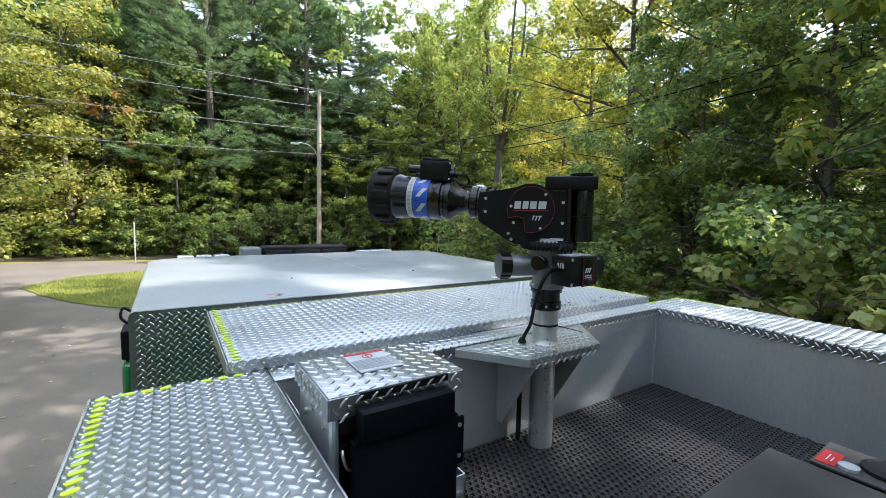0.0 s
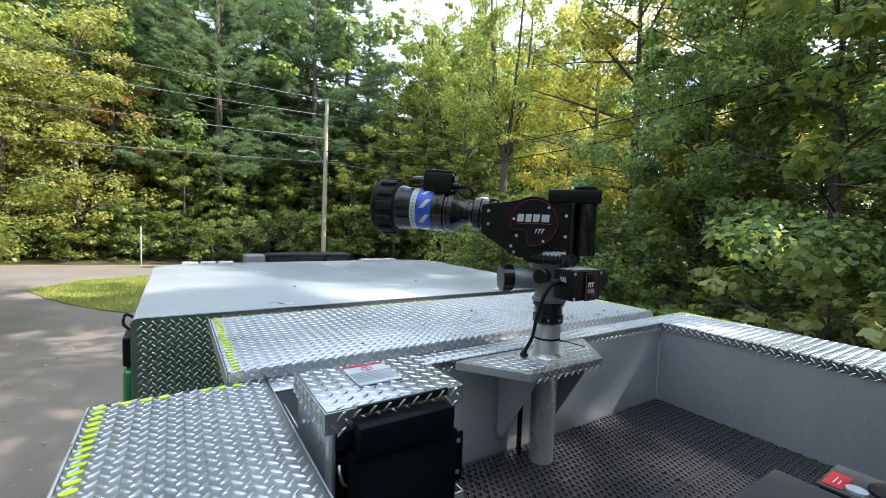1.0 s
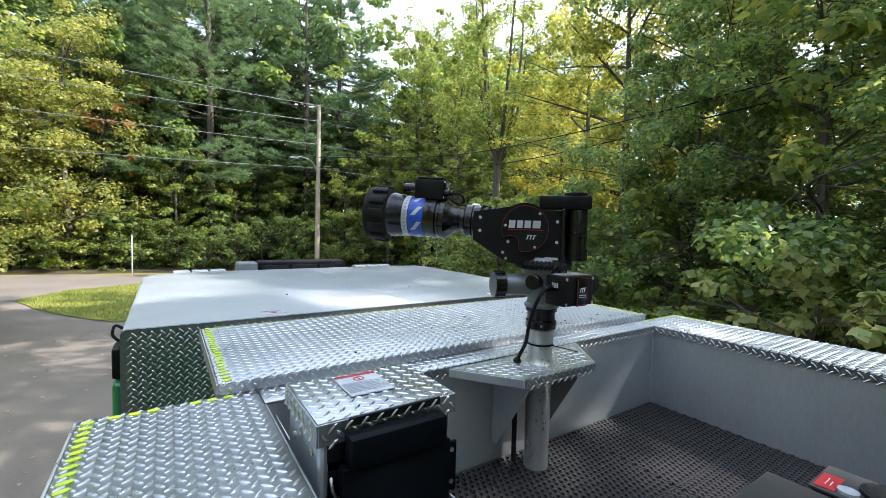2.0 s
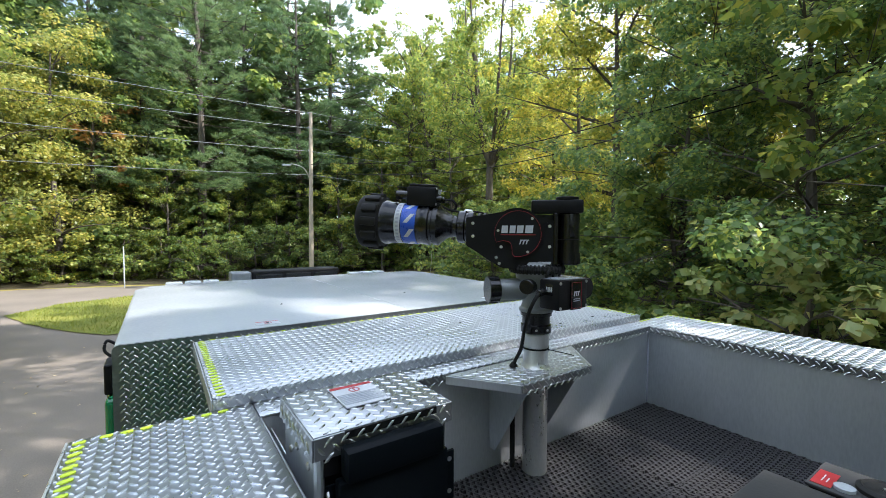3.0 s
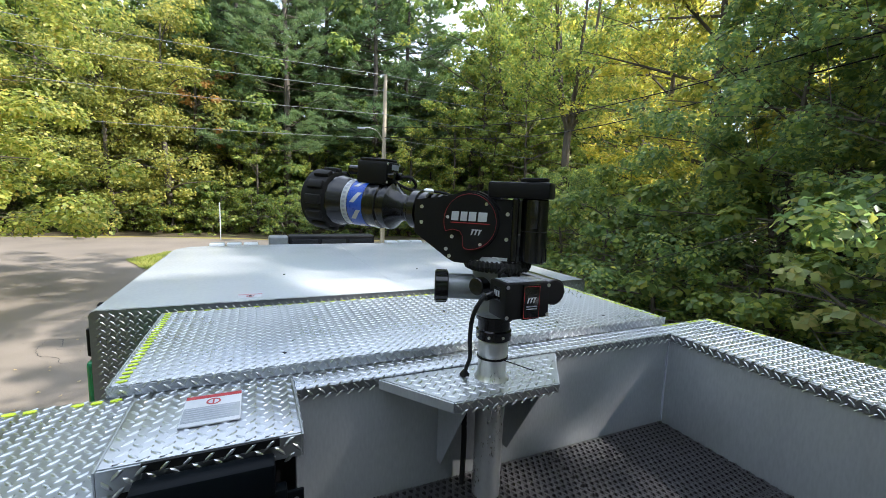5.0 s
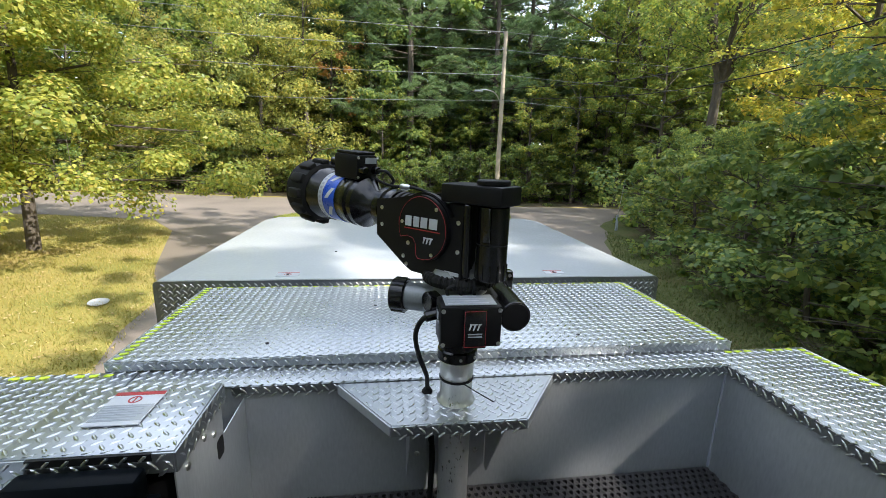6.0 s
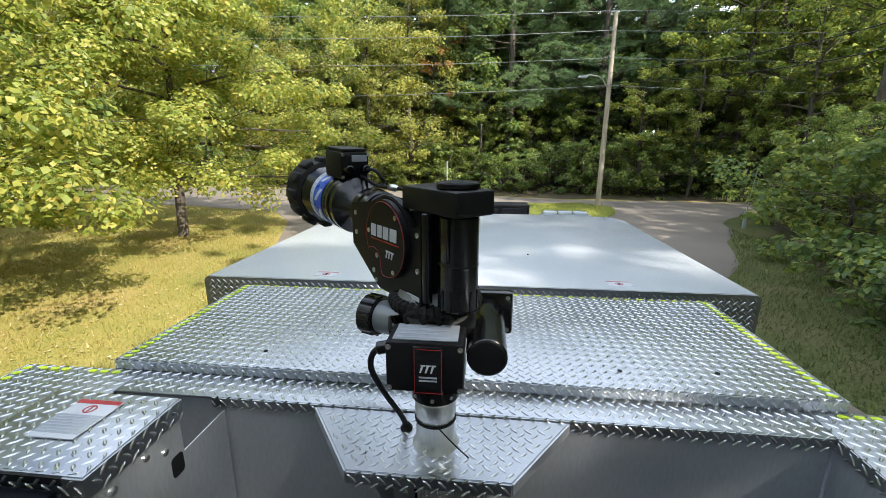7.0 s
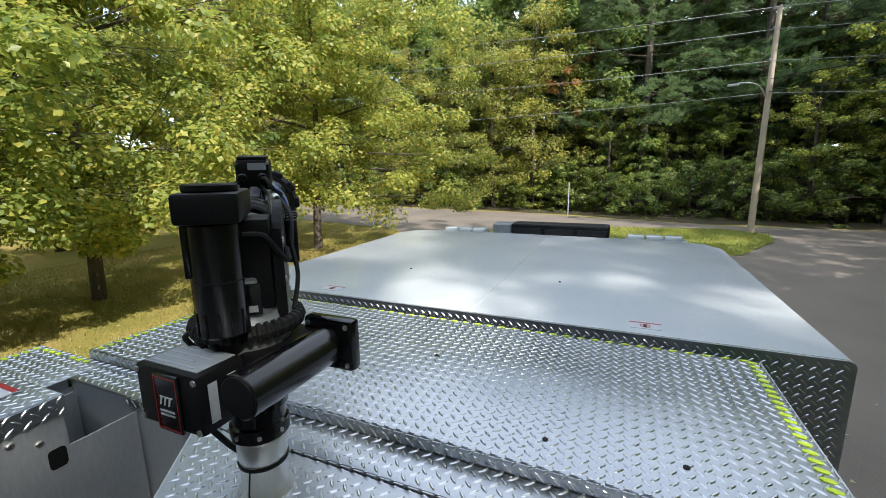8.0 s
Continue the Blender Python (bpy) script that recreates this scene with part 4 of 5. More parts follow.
bm = bmesh.new()
tube(bm, [LOW @ v for v in smooth_line([(-0.052, 0.045, 2.700), (-0.058, 0.050, 2.62), (-0.050, 0.056, 2.50), (-0.054, 0.052, ZF + 0.004)])], 0.0085, 8)
part("drain_hose", bm, RUBBER, cannon, "black hose down behind the pipe", True)
for k in range(3):
    # heavy lead loops over the gear motor
    bm = bmesh.new()
    x = -0.040 + k * 0.030
    tube(bm, [LOW @ v for v in smooth_line([(x, -0.078, 3.020), (x - 0.004, -0.086, 3.038), (x + 0.012, -0.084, 3.046), (x + 0.026, -0.074, 3.034)])], 0.0042, 8)
    part("lead_loop", bm, RUBBER, mbox, "short looped black lead", True)

# corrugated loom ring under the turning head
bm = bmesh.new()
prof = []
for k in range(240):
    a = 2 * math.pi * k / 240
    rr = 0.0135 * (1.0 if (k // 3) % 2 else 0.78)
    c = Vector((0.080 * math.cos(a), 0.080 * math.sin(a), 3.046))
    e = Vector((math.cos(a), math.sin(a), 0))
    prof.append([bm.verts.new(TOP @ (c + e * rr * math.cos(b) + Vector((0, 0, 1.15 * rr * math.sin(b))))) for b in [2 * math.pi * q / 8 for q in range(8)]])
for k in range(240):
    a, b = prof[k], prof[(k + 1) % 240]
    for q in range(8):
        bm.faces.new((a[q], b[q], b[(q + 1) % 8], a[(q + 1) % 8]))
bmesh.ops.recalc_face_normals(bm, faces=bm.faces[:])
part("loom_ring", bm, RUBBER, cannon, "corrugated black cable loom ring")

# turning head: grey elbow between two black side plates
bm = bmesh.new()
lathe(bm, [(0.070, 3.034), (0.078, 3.036), (0.079, 3.054), (0.074, 3.058), (0.070, 3.070)], TOP, 36)
head = part("head_flange", bm, CAST, cannon, "grey cast turning flange", True)
for k in range(8):
    a = k * math.pi / 4 + 0.3
    screw((0.074 * math.cos(a), 0.074 * math.sin(a), 3.0575), (0, 0, 1), TOP, head, 0.0045)
bm = bmesh.new()
line = [(0.0, 0.0, 3.062), (0.004, 0.0, 3.085), (0.022, 0.0, 3.118), (0.055, 0.0, 3.148), (0.10, 0.0, 3.163), (0.150, 0.0, 3.167)]
rad = [0.064, 0.061, 0.057, 0.053, 0.050, 0.048]
rings = []
pts = smooth_line(line, 6)
for i, p in enumerate(pts):
    d = (pts[min(i + 1, len(pts) - 1)] - pts[max(i - 1, 0)]).normalized()
    s = Vector((0, 1, 0))
    t = d.cross(s).normalized()
    f = i / (len(pts) - 1) * (len(rad) - 1)
    j = min(int(f), len(rad) - 2)
    rr = rad[j] + (rad[j + 1] - rad[j]) * (f - j)
    rings.append([bm.verts.new(TOP @ (p + (s * math.cos(a) + t * math.sin(a)) * rr)) for a in [2 * math.pi * k / 28 for k in range(28)]])
for a, b in zip(rings, rings[1:]):
    for k in range(28):
        bm.faces.new((a[k], a[(k + 1) % 28], b[(k + 1) % 28], b[k]))
bm.faces.new(rings[-1])
bmesh.ops.recalc_face_normals(bm, faces=bm.faces[:])
elbow = part("elbow", bm, CAST, cannon, "grey painted cast elbow", True)
for y in (-1, 1):
    for x, z in ((-0.03, 3.10), (0.03, 3.085)):
        screw((x, y * 0.062, z), (0, y, 0.2), TOP, elbow, 0.005)
bm = bmesh.new()
box(bm, (-0.076, -0.030, 3.075), (-0.073, 0.022, 3.125), 0.001, TOP)
dl = part("data_plate", bm, BLACK, elbow, "black data plate with pale print")
bm = bmesh.new()
box(bm, (-0.0775, -0.024, 3.080), (-0.0762, 0.016, 3.090), 0, TOP)
part("print_line", bm, PAPER, dl)
block((-0.073, -0.024, 3.07), (-0.045, 0.018, 3.13), TOP, CAST, "plate_boss", elbow, "", 0.006)


def side_plate(y0, y1, big):
    """The black cheek plate: round over the pivot, running out to the neck."""
    pts = [(0.228, 3.214), (0.150, 3.224)]
    for k in range(9):
        a = radians(60 + k * 12)
        pts.append((0.062 + 0.086 * math.cos(a), 3.158 + 0.086 * math.sin(a)))
    pts += [(-0.052, 3.205), (-0.052, 3.052), (0.000, 3.048), (0.105, 3.048), (0.130, 3.060), (0.228, 3.122)]
    bm = bmesh.new()
    m = TOP @ Matrix.Translation((0, y1, 0)) @ pose(0, 0, 0, 90, 0, 0)
    prism(bm, pts, 0.0, abs(y1 - y0), m, 0.002)
    return bm


cheek = part("side_plate", side_plate(0.050, 0.066, True), MATTE, cannon, "black cheek plate with bright screws")
cheek2 = part("side_plate", side_plate(-0.066, -0.050, False), MATTE, cannon, "black cheek plate with bright screws")
for x, z in ((0.205, 3.195), (0.205, 3.152), (0.128, 3.083), (0.118, 3.064), (0.112, 3.118), (-0.040, 3.12), (-0.040, 3.185)):
    screw((x, 0.066, z), (0, 1, 0), TOP, cheek, 0.0052)
    screw((x, -0.066, z), (0, -1, 0), TOP, cheek2, 0.0052)
for k in range(4):
    block((0.155 + k * 0.020, -0.090, 3.105 + k * 0.004), (0.172 + k * 0.020, -0.0665, 3.195 + k * 0.004), TOP, MATTE, "cover_rib", cheek2, "", 0.004)
FACE = TOP @ Matrix.Translation((0.059, 0.0776, 3.161)) @ Matrix(((-1, 0, 0, 0), (0, 0, 1, 0), (0, 1, 0, 0), (0, 0, 0, 1)))


def badge_outline(r):
    """A circle with a step cut out of its lower edge."""
    arc = [(r * math.cos(radians(a)), r * math.sin(radians(a))) for a in range(-98, 203, 6)]
    return arc + [(-r * 0.62, -r * 0.30), (-r * 0.36, -r * 0.36), (-r * 0.26, -r * 0.50), (-r * 0.22, -r * 0.90)]


bm = bmesh.new()
prism(bm, badge_outline(0.077), -0.0115, -0.0002, FACE, 0.001)
disc = part("badge_disc", bm, MATTE, cannon, "round black badge with red rim line and white emblem")
bm = bmesh.new()
rim = [(FACE @ Vector((x, y, 0.0002))) for x, y in badge_outline(0.0730)]
tube(bm, rim + rim[:1], 0.0006, 4)
part("red_ring", bm, RED, disc)
for k, w in enumerate((0.022, 0.020, 0.022, 0.026)):
    # four plain blocks in place of the maker's lettering
    bm = bmesh.new()
    x = (-0.052, -0.026, -0.003, 0.023)[k]
    prism(bm, [(x, 0.002), (x + w - 0.002, 0.002), (x + w, 0.026), (x + 0.002, 0.026)], 0, 0.0012, FACE)
    part("emblem_block", bm, PAPER, disc)
bm = bmesh.new()
box(bm, (-0.054, -0.0045, 0), (0.056, -0.0025, 0.0010), 0, FACE)
part("red_line", bm, RED, disc)
for k in range(3):
    bm = bmesh.new()
    x = 0.008 + k * 0.010
    prism(bm, [(x - 0.003, -0.034), (x, -0.034), (x + 0.005, -0.022), (x + 0.008, -0.022), (x + 0.008, -0.019), (x - 0.001, -0.019), (x, -0.022)], 0, 0.001, FACE)
    part("emblem_stroke", bm, PAPER, disc)
for x, z in ((0.045, 0.048), (-0.062, 0.010), (0.032, -0.058)):
    bm = bmesh.new()
    lathe(bm, [(0.0045, 0), (0.0045, 0.002), (0.002, 0.0025)], FACE @ Matrix.Translation((x, z, 0)), 10)
    part("screw", bm, STEEL, disc)
bm = bmesh.new()
box(bm, (-0.045, 0.0665, 3.064), (-0.005, 0.068, 3.072), 0, TOP)
part("serial_label", bm, PAPER, cheek, "small white label strip")
# gear block behind the badge and the tilt motor
block((-0.054, -0.048, 3.075), (0.030, 0.049, 3.222), TOP, MATTE, "gear_block", cannon, "matte black gear block", 0.004)
topb = block((-0.142, -0.020, 3.226), (0.018, 0.062, 3.268), TOP, MATTE, "gear_cover", cannon, "black gear train cover", 0.006)
cyl((-0.095, 0.020, 3.268), (-0.095, 0.020, 3.279), 0.036, TOP, MATTE, "cover_cap", topb, "round ribbed cover cap")
can = cyl((-0.100, 0.022, 3.062), (-0.100, 0.022, 3.226), 0.034, TOP, BLACK, "tilt_motor", cannon, "glossy black tilt motor can", None, 32, 0.003)
cyl((-0.100, 0.022, 3.142), (-0.100, 0.022, 3.144), 0.0345, TOP, MATTE, "motor_seam", can, "", None, 32, 0.0005)
block((-0.116, 0.052, 3.15), (-0.100, 0.060, 3.224), TOP, BLACK, "motor_clamp", can, "", 0.002)
cyl((-0.058, 0.058, 3.064), (-0.058, 0.058, 3.226), 0.009, TOP, BLACK, "guide_rod", can, "slim black rod", None, 14)
for a in range(0, 360, 30):
    # shallow flutes at the can's foot
    m = TOP @ Matrix.Translation((-0.100, 0.022, 0)) @ Matrix.Rotation(radians(a), 4, "Z")
    block((0.0335, -0.0022, 3.064), (0.0358, 0.0022, 3.100), m, BLACK, "can_rib", can, "", 0.0008)
bm = bmesh.new()
tube(bm, [TOP @ v for v in smooth_line([(-0.070, -0.010, 3.200), (-0.062, -0.040, 3.195), (-0.050, -0.060, 3.165), (-0.030, -0.072, 3.150), (-0.010, -0.070, 3.165)])], 0.0055, 8)
part("motor_cable", bm, RUBBER, cannon, "short black motor cable", True)
bm = bmesh.new()
tube(bm, [TOP @ v for v in smooth_line([(-0.02, -0.075, 3.06), (0.03, -0.085, 3.11), (0.07, -0.078, 3.16), (0.12, -0.080, 3.205), (0.20, -0.060, 3.235), (0.29, -0.035, 3.240), (0.34, -0.015, 3.262)])], 0.0042, 8)
part("nozzle_cable", bm, RUBBER, cannon, "thin black nozzle cable", True)
bm = bmesh.new()
lathe(bm, [(0.005, 0), (0.0085, 0.006), (0.0085, 0.024), (0.005, 0.03)], TOP @ along((0.225, -0.052, 3.237), (0.255, -0.044, 3.239)), 12)
part("cable_plug", bm, STEEL, cannon, "grey cable plug", True)
# a small antenna stub beside the head
cyl((0.012, -0.05, 3.222), (0.012, -0.05, 3.262), 0.0022, TOP, PIPE, "locating_pin", cannon, "", None, 8, 0.0005)

# neck rings and nozzle
bm = bmesh.new()
lathe(bm, [(0.050, 0.0), (0.054, 0.004), (0.054, 0.020), (0.050, 0.023), (0.050, 0.028), (0.056, 0.031), (0.056, 0.052), (0.052, 0.056), (0.037, 0.060), (0.036, 0.072), (0.040, 0.078)],
      NOZ @ along((0.210, 0, 3.172), (1.0, 0, 3.172)), 36)
part("neck", bm, BLACK, cannon, "black ringed neck", True)
bm = bmesh.new()
for x in (0.150, 0.168, 0.186):
    lathe(bm, [(0.048, 0), (0.053, 0.003), (0.053, 0.012), (0.048, 0.015)], NOZ @ along((x, 0, 3.170), (1, 0, 3.170)), 32, False)
part("neck_ring", bm, MATTE, cannon, "", True)
bm = bmesh.new()
lathe(bm, [(0.038, 0.0), (0.041, 0.016), (0.056, 0.036), (0.066, 0.046), (0.070, 0.050), (0.070, 0.066), (0.065, 0.070), (0.065, 0.078), (0.071, 0.082), (0.071, 0.100), (0.069, 0.104), (0.069, 0.120), (0.070, 0.124), (0.070, 0.200), (0.074, 0.206), (0.074, 0.228), (0.078, 0.234), (0.078, 0.262)],
      NOZ @ along((0.284, 0, 3.172), (1.0, 0, 3.172)), 40)
nozzle = part("nozzle_body", bm, BLACK, cannon, "glossy black tapered nozzle body", True)
bm = bmesh.new()
lathe(bm, [(0.0702, 0), (0.0712, 0.001), (0.0712, 0.051), (0.0702, 0.052)], NOZ @ along((0.406, 0, 3.172), (1, 0, 3.172)), 40, False)
band = part("blue_band", bm, BLUE, nozzle, "blue and white wrapped label band", True)
bm = bmesh.new()
lathe(bm, [(0.0702, 0), (0.0714, 0.001), (0.0714, 0.020), (0.0702, 0.021)], NOZ @ along((0.460, 0, 3.172), (1, 0, 3.172)), 40, False)
wband = part("white_band", bm, PAPER, nozzle, "white label band with dark print", True)


def band_patch(x0, x1, a0, a1, r, slant=0.0, n=6):
    """A patch wrapped round the nozzle between two angles."""
    bm = bmesh.new()
    ring = []
    for k in range(n + 1):
        t = k / n
        a = radians(a0 + (a1 - a0) * t)
        dx = slant * t
        ring.append([bm.verts.new(NOZ @ Vector((x, r * math.sin(a), 3.172 + r * math.cos(a)))) for x in (x0 + dx, x1 + dx)])
    for p, q in zip(ring, ring[1:]):
        bm.faces.new((p[0], p[1], q[1], q[0]))
    bmesh.ops.recalc_face_normals(bm, faces=bm.faces[:])
    return bm


for a in (20, 62, 105, 150, 230, 275, 320):
    part("band_wedge", band_patch(0.408, 0.424, a, a + 26, 0.0718, 0.024), PAPER, band)
for a in range(30, 150, 11):
    part("print_bar", band_patch(0.465, 0.475, a, a + 6, 0.0720), INK, wband)
for a in range(210, 330, 11):
    part("print_bar", band_patch(0.465, 0.475, a, a + 6, 0.0720), INK, wband)
# bumper tip with grip lugs and the toothed mouth
bm = bmesh.new()
lathe(bm, [(0.078, 0.0), (0.088, 0.005), (0.090, 0.012), (0.090, 0.058), (0.094, 0.066), (0.094, 0.076), (0.088, 0.082), (0.080, 0.082), (0.072, 0.074), (0.068, 0.034), (0.040, 0.028)], NOZ @ along((0.536, 0, 3.172), (1, 0, 3.172)), 48)
tip = part("bumper", bm, RUBBER, cannon, "ribbed black rubber nozzle bumper", True)
for k in range(12):
    a = 2 * math.pi * k / 12
    m = NOZ @ Matrix.Translation((0, 0, 3.172)) @ Matrix.Rotation(a, 4, "X")
    bm = bmesh.new()
    box(bm, (0.541, -0.015, 0.080), (0.598, 0.015, 0.101), 0.007, m, 2)
    part("grip_lug", bm, RUBBER, tip, "", True)
for k in range(24):
    a = 2 * math.pi * k / 24
    m = NOZ @ Matrix.Translation((0, 0, 3.172)) @ Matrix.Rotation(a, 4, "X")
    bm = bmesh.new()
    box(bm, (0.600, -0.004, 0.070), (0.619, 0.004, 0.080), 0.001, m)
    part("mouth_tooth", bm, RUBBER, tip)
cyl((0.560, 0, 3.172), (0.610, 0, 3.172), 0.045, NOZ, BLACK, "baffle", cannon, "round black baffle in the mouth", 0.052)
# pattern actuator on top of the nozzle
act = block((0.345, -0.038, 3.234), (0.452, 0.038, 3.304), NOZ, MATTE, "actuator", cannon, "matte black nozzle actuator box", 0.010)
block((0.352, -0.033, 3.302), (0.445, 0.033, 3.311), NOZ, MATTE, "actuator_cover", act, "", 0.004)
cyl((0.452, 0.0, 3.272), (0.500, 0.0, 3.272), 0.015, NOZ, BLACK, "actuator_rod", cannon, "black actuator rod", None, 18)
for y, z in ((-0.022, 3.262), (0.022, 3.262)):
    cyl((0.346, y, z), (0.326, y, z), 0.011, NOZ, BLACK, "connector", act, "round black connector", None, 16)
bm = bmesh.new()
box(bm, (0.3438, -0.030, 3.280), (0.3450, 0.010, 3.296), 0, NOZ)
part("rating_label", bm, INK, act)
for y in (-0.034, 0.034):
    for z in (3.243, 3.296):
        screw((0.345, y, z), (-1, 0, 0), NOZ, act, 0.004)
bm = bmesh.new()
tube(bm, [NOZ @ v for v in smooth_line([(0.328, -0.022, 3.262), (0.300, -0.030, 3.262), (0.288, -0.045, 3.240), (0.310, -0.060, 3.225)])], 0.0045, 8)
part("actuator_cable", bm, RUBBER, cannon, "", True)


# ---- trees ----
def leaf_cloud(name, centres, radii, counts, size, material, parent, seed, flat=1.0, long=1.0, droop=0.0):
    """Many small folded leaves round clump centres, each leaf two triangles."""
    g = np.random.default_rng(seed)
    cs = np.repeat(np.asarray(centres, float), counts, axis=0)
    rs = np.repeat(np.asarray(radii, float), counts)
    n = len(cs)
    d = g.normal(size=(n, 3))
    d /= np.linalg.norm(d, axis=1)[:, None]
    rad = g.random(n) ** 0.45
    off = d * (rs * rad)[:, None]
    off[:, 2] *= flat
    pos = cs + off
    nor = d * 0.75 + g.normal(size=(n, 3)) * 0.42 + np.array([0, 0, 0.7])
    nor /= np.linalg.norm(nor, axis=1)[:, None]
    t = g.normal(size=(n, 3))
    t[:, 2] -= droop
    t -= nor * (t * nor).sum(1)[:, None]
    t /= np.linalg.norm(t, axis=1)[:, None] + 1e-9
    b = np.cross(nor, t)
    s = size * (0.6 + 0.8 * g.random(n))[:, None]
    fold = nor * s * 0.12
    v = np.empty((n, 4, 3))
    v[:, 0] = pos - t * s * 0.5 * long
    v[:, 1] = pos + b * s * 0.38 / long + fold
    v[:, 2] = pos + t * s * 0.5 * long
    v[:, 3] = pos - b * s * 0.38 / long + fold
    base = np.arange(n) * 4
    f = np.empty((n, 2, 3), int)
    f[:, 0] = np.stack([base, base + 1, base + 2], 1)
    f[:, 1] = np.stack([base, base + 2, base + 3], 1)
    me = bpy.data.meshes.new(name)
    me.vertices.add(n * 4)
    me.vertices.foreach_set("co", v.ravel())
    me.loops.add(n * 6)
    me.loops.foreach_set("vertex_index", f.ravel())
    me.polygons.add(n * 2)
    me.polygons.foreach_set("loop_start", np.arange(n * 2) * 3)
    me.update(calc_edges=True)
    me.materials.append(material)
    ob = new(name, me)
    ob.parent = parent
    return ob


def broadleaf(label, height, spread, clear, material, leaf, per, clumps, seed, lean=0.0, limbs=11, name="tree", low=False, puff=1.0):
    """A broad-leaved tree: tapered trunk, limbs with side branches, leaf clumps towards their ends."""
    r = random.Random(seed)
    tree = thing(name, label, "tree" if name == "tree" else "shrub")
    bm = bmesh.new()
    base_r = 0.013 * height + 0.03
    pts = [(lean * t * t * height + 0.12 * math.sin(3 * t + seed), 0.12 * math.sin(4 * t + seed * 2), t * height * 0.86 - 0.05) for t in [i / 9 for i in range(10)]]
    tube(bm, pts, base_r, 8, 0.03)
    part("trunk", bm, BARK, tree, "", True)
    centres, radii, counts = [], [], []
    bb = bmesh.new()
    for k in range(limbs):
        f = clear + (0.97 - clear) * (k + r.random() * 0.6) / limbs
        i = min(8, int(f * 9))
        w = f * 9 - i
        p0 = Vector(pts[i]).lerp(Vector(pts[i + 1]), max(0.0, min(1.0, w)))
        a = k * 2.4 + r.uniform(-0.5, 0.5)
        g = (f - clear) / (1 - clear)
        reach = spread * (0.45 + 0.75 * math.sin(math.pi * min(1.0, 0.22 + 0.78 * g)) ** 0.8) * r.uniform(0.75, 1.15)
        rise = height * 0.10 * (0.3 + 1.3 * g) * r.uniform(0.5, 1.3)
        if low and f < clear + 0.25:
            rise = -abs(rise) * 0.35
        ends = [p0, p0 + Vector((math.cos(a), math.sin(a), 0)) * reach * 0.5 + Vector((0, 0, rise * 0.7)),
                p0 + Vector((math.cos(a + 0.2), math.sin(a + 0.2), 0)) * reach + Vector((0, 0, rise))]
        line = smooth_line(ends, 4)
        tube(bb, line, base_r * 0.34 * (1.1 - 0.7 * g), 5, 0.008)
        for c in range(clumps):
            t = 0.3 + 0.75 * (c + r.random()) / clumps
            q = line[min(len(line) - 1, int(t * (len(line) - 1)))]
            q = q + Vector((r.gauss(0, 1), r.gauss(0, 1), r.gauss(0.15, 0.7))) * reach * 0.24
            tube(bb, [line[min(len(line) - 1, int(0.6 * t * (len(line) - 1)))], q], 0.012, 3, 0.004)
            rad = puff * spread * r.uniform(0.10, 0.22)
            centres.append(q), radii.append(rad), counts.append(max(6, int(per * r.uniform(0.6, 1.3))))
    part("branching", bb, BARK, tree, kind="stuff")
    leaf_cloud("crown", centres, radii, counts, leaf, material, tree, seed, 0.6)
    return tree


def needle_cloud(name, tufts, heads, per, length, width, parent, seed):
    """Pine needles: tufts of thin blades that fan out round each twig's heading."""
    g = np.random.default_rng(seed)
    c = np.repeat(np.asarray(tufts, float), per, axis=0)
    h = np.repeat(np.asarray(heads, float), per, axis=0)
    n = len(c)
    c = c + g.normal(size=(n, 3)) * np.array([0.10, 0.10, 0.04])
    d = h * 0.9 + g.normal(size=(n, 3)) * 0.62 + np.array([0, 0, 0.25])
    d /= np.linalg.norm(d, axis=1)[:, None]
    w = np.cross(d, g.normal(size=(n, 3)))
    w /= np.linalg.norm(w, axis=1)[:, None] + 1e-9
    ln = (length * (0.6 + 0.7 * g.random(n)))[:, None]
    v = np.empty((n, 3, 3))
    v[:, 0] = c - w * width * 0.5
    v[:, 1] = c + w * width * 0.5
    v[:, 2] = c + d * ln
    me = bpy.data.meshes.new(name)
    me.vertices.add(n * 3)
    me.vertices.foreach_set("co", v.ravel())
    me.loops.add(n * 3)
    me.loops.foreach_set("vertex_index", np.arange(n * 3))
    me.polygons.add(n)
    me.polygons.foreach_set("loop_start", np.arange(n) * 3)
    me.update(calc_edges=True)
    me.materials.append(NEEDLE)
    ob = new(name, me)
    ob.parent = parent
    return ob


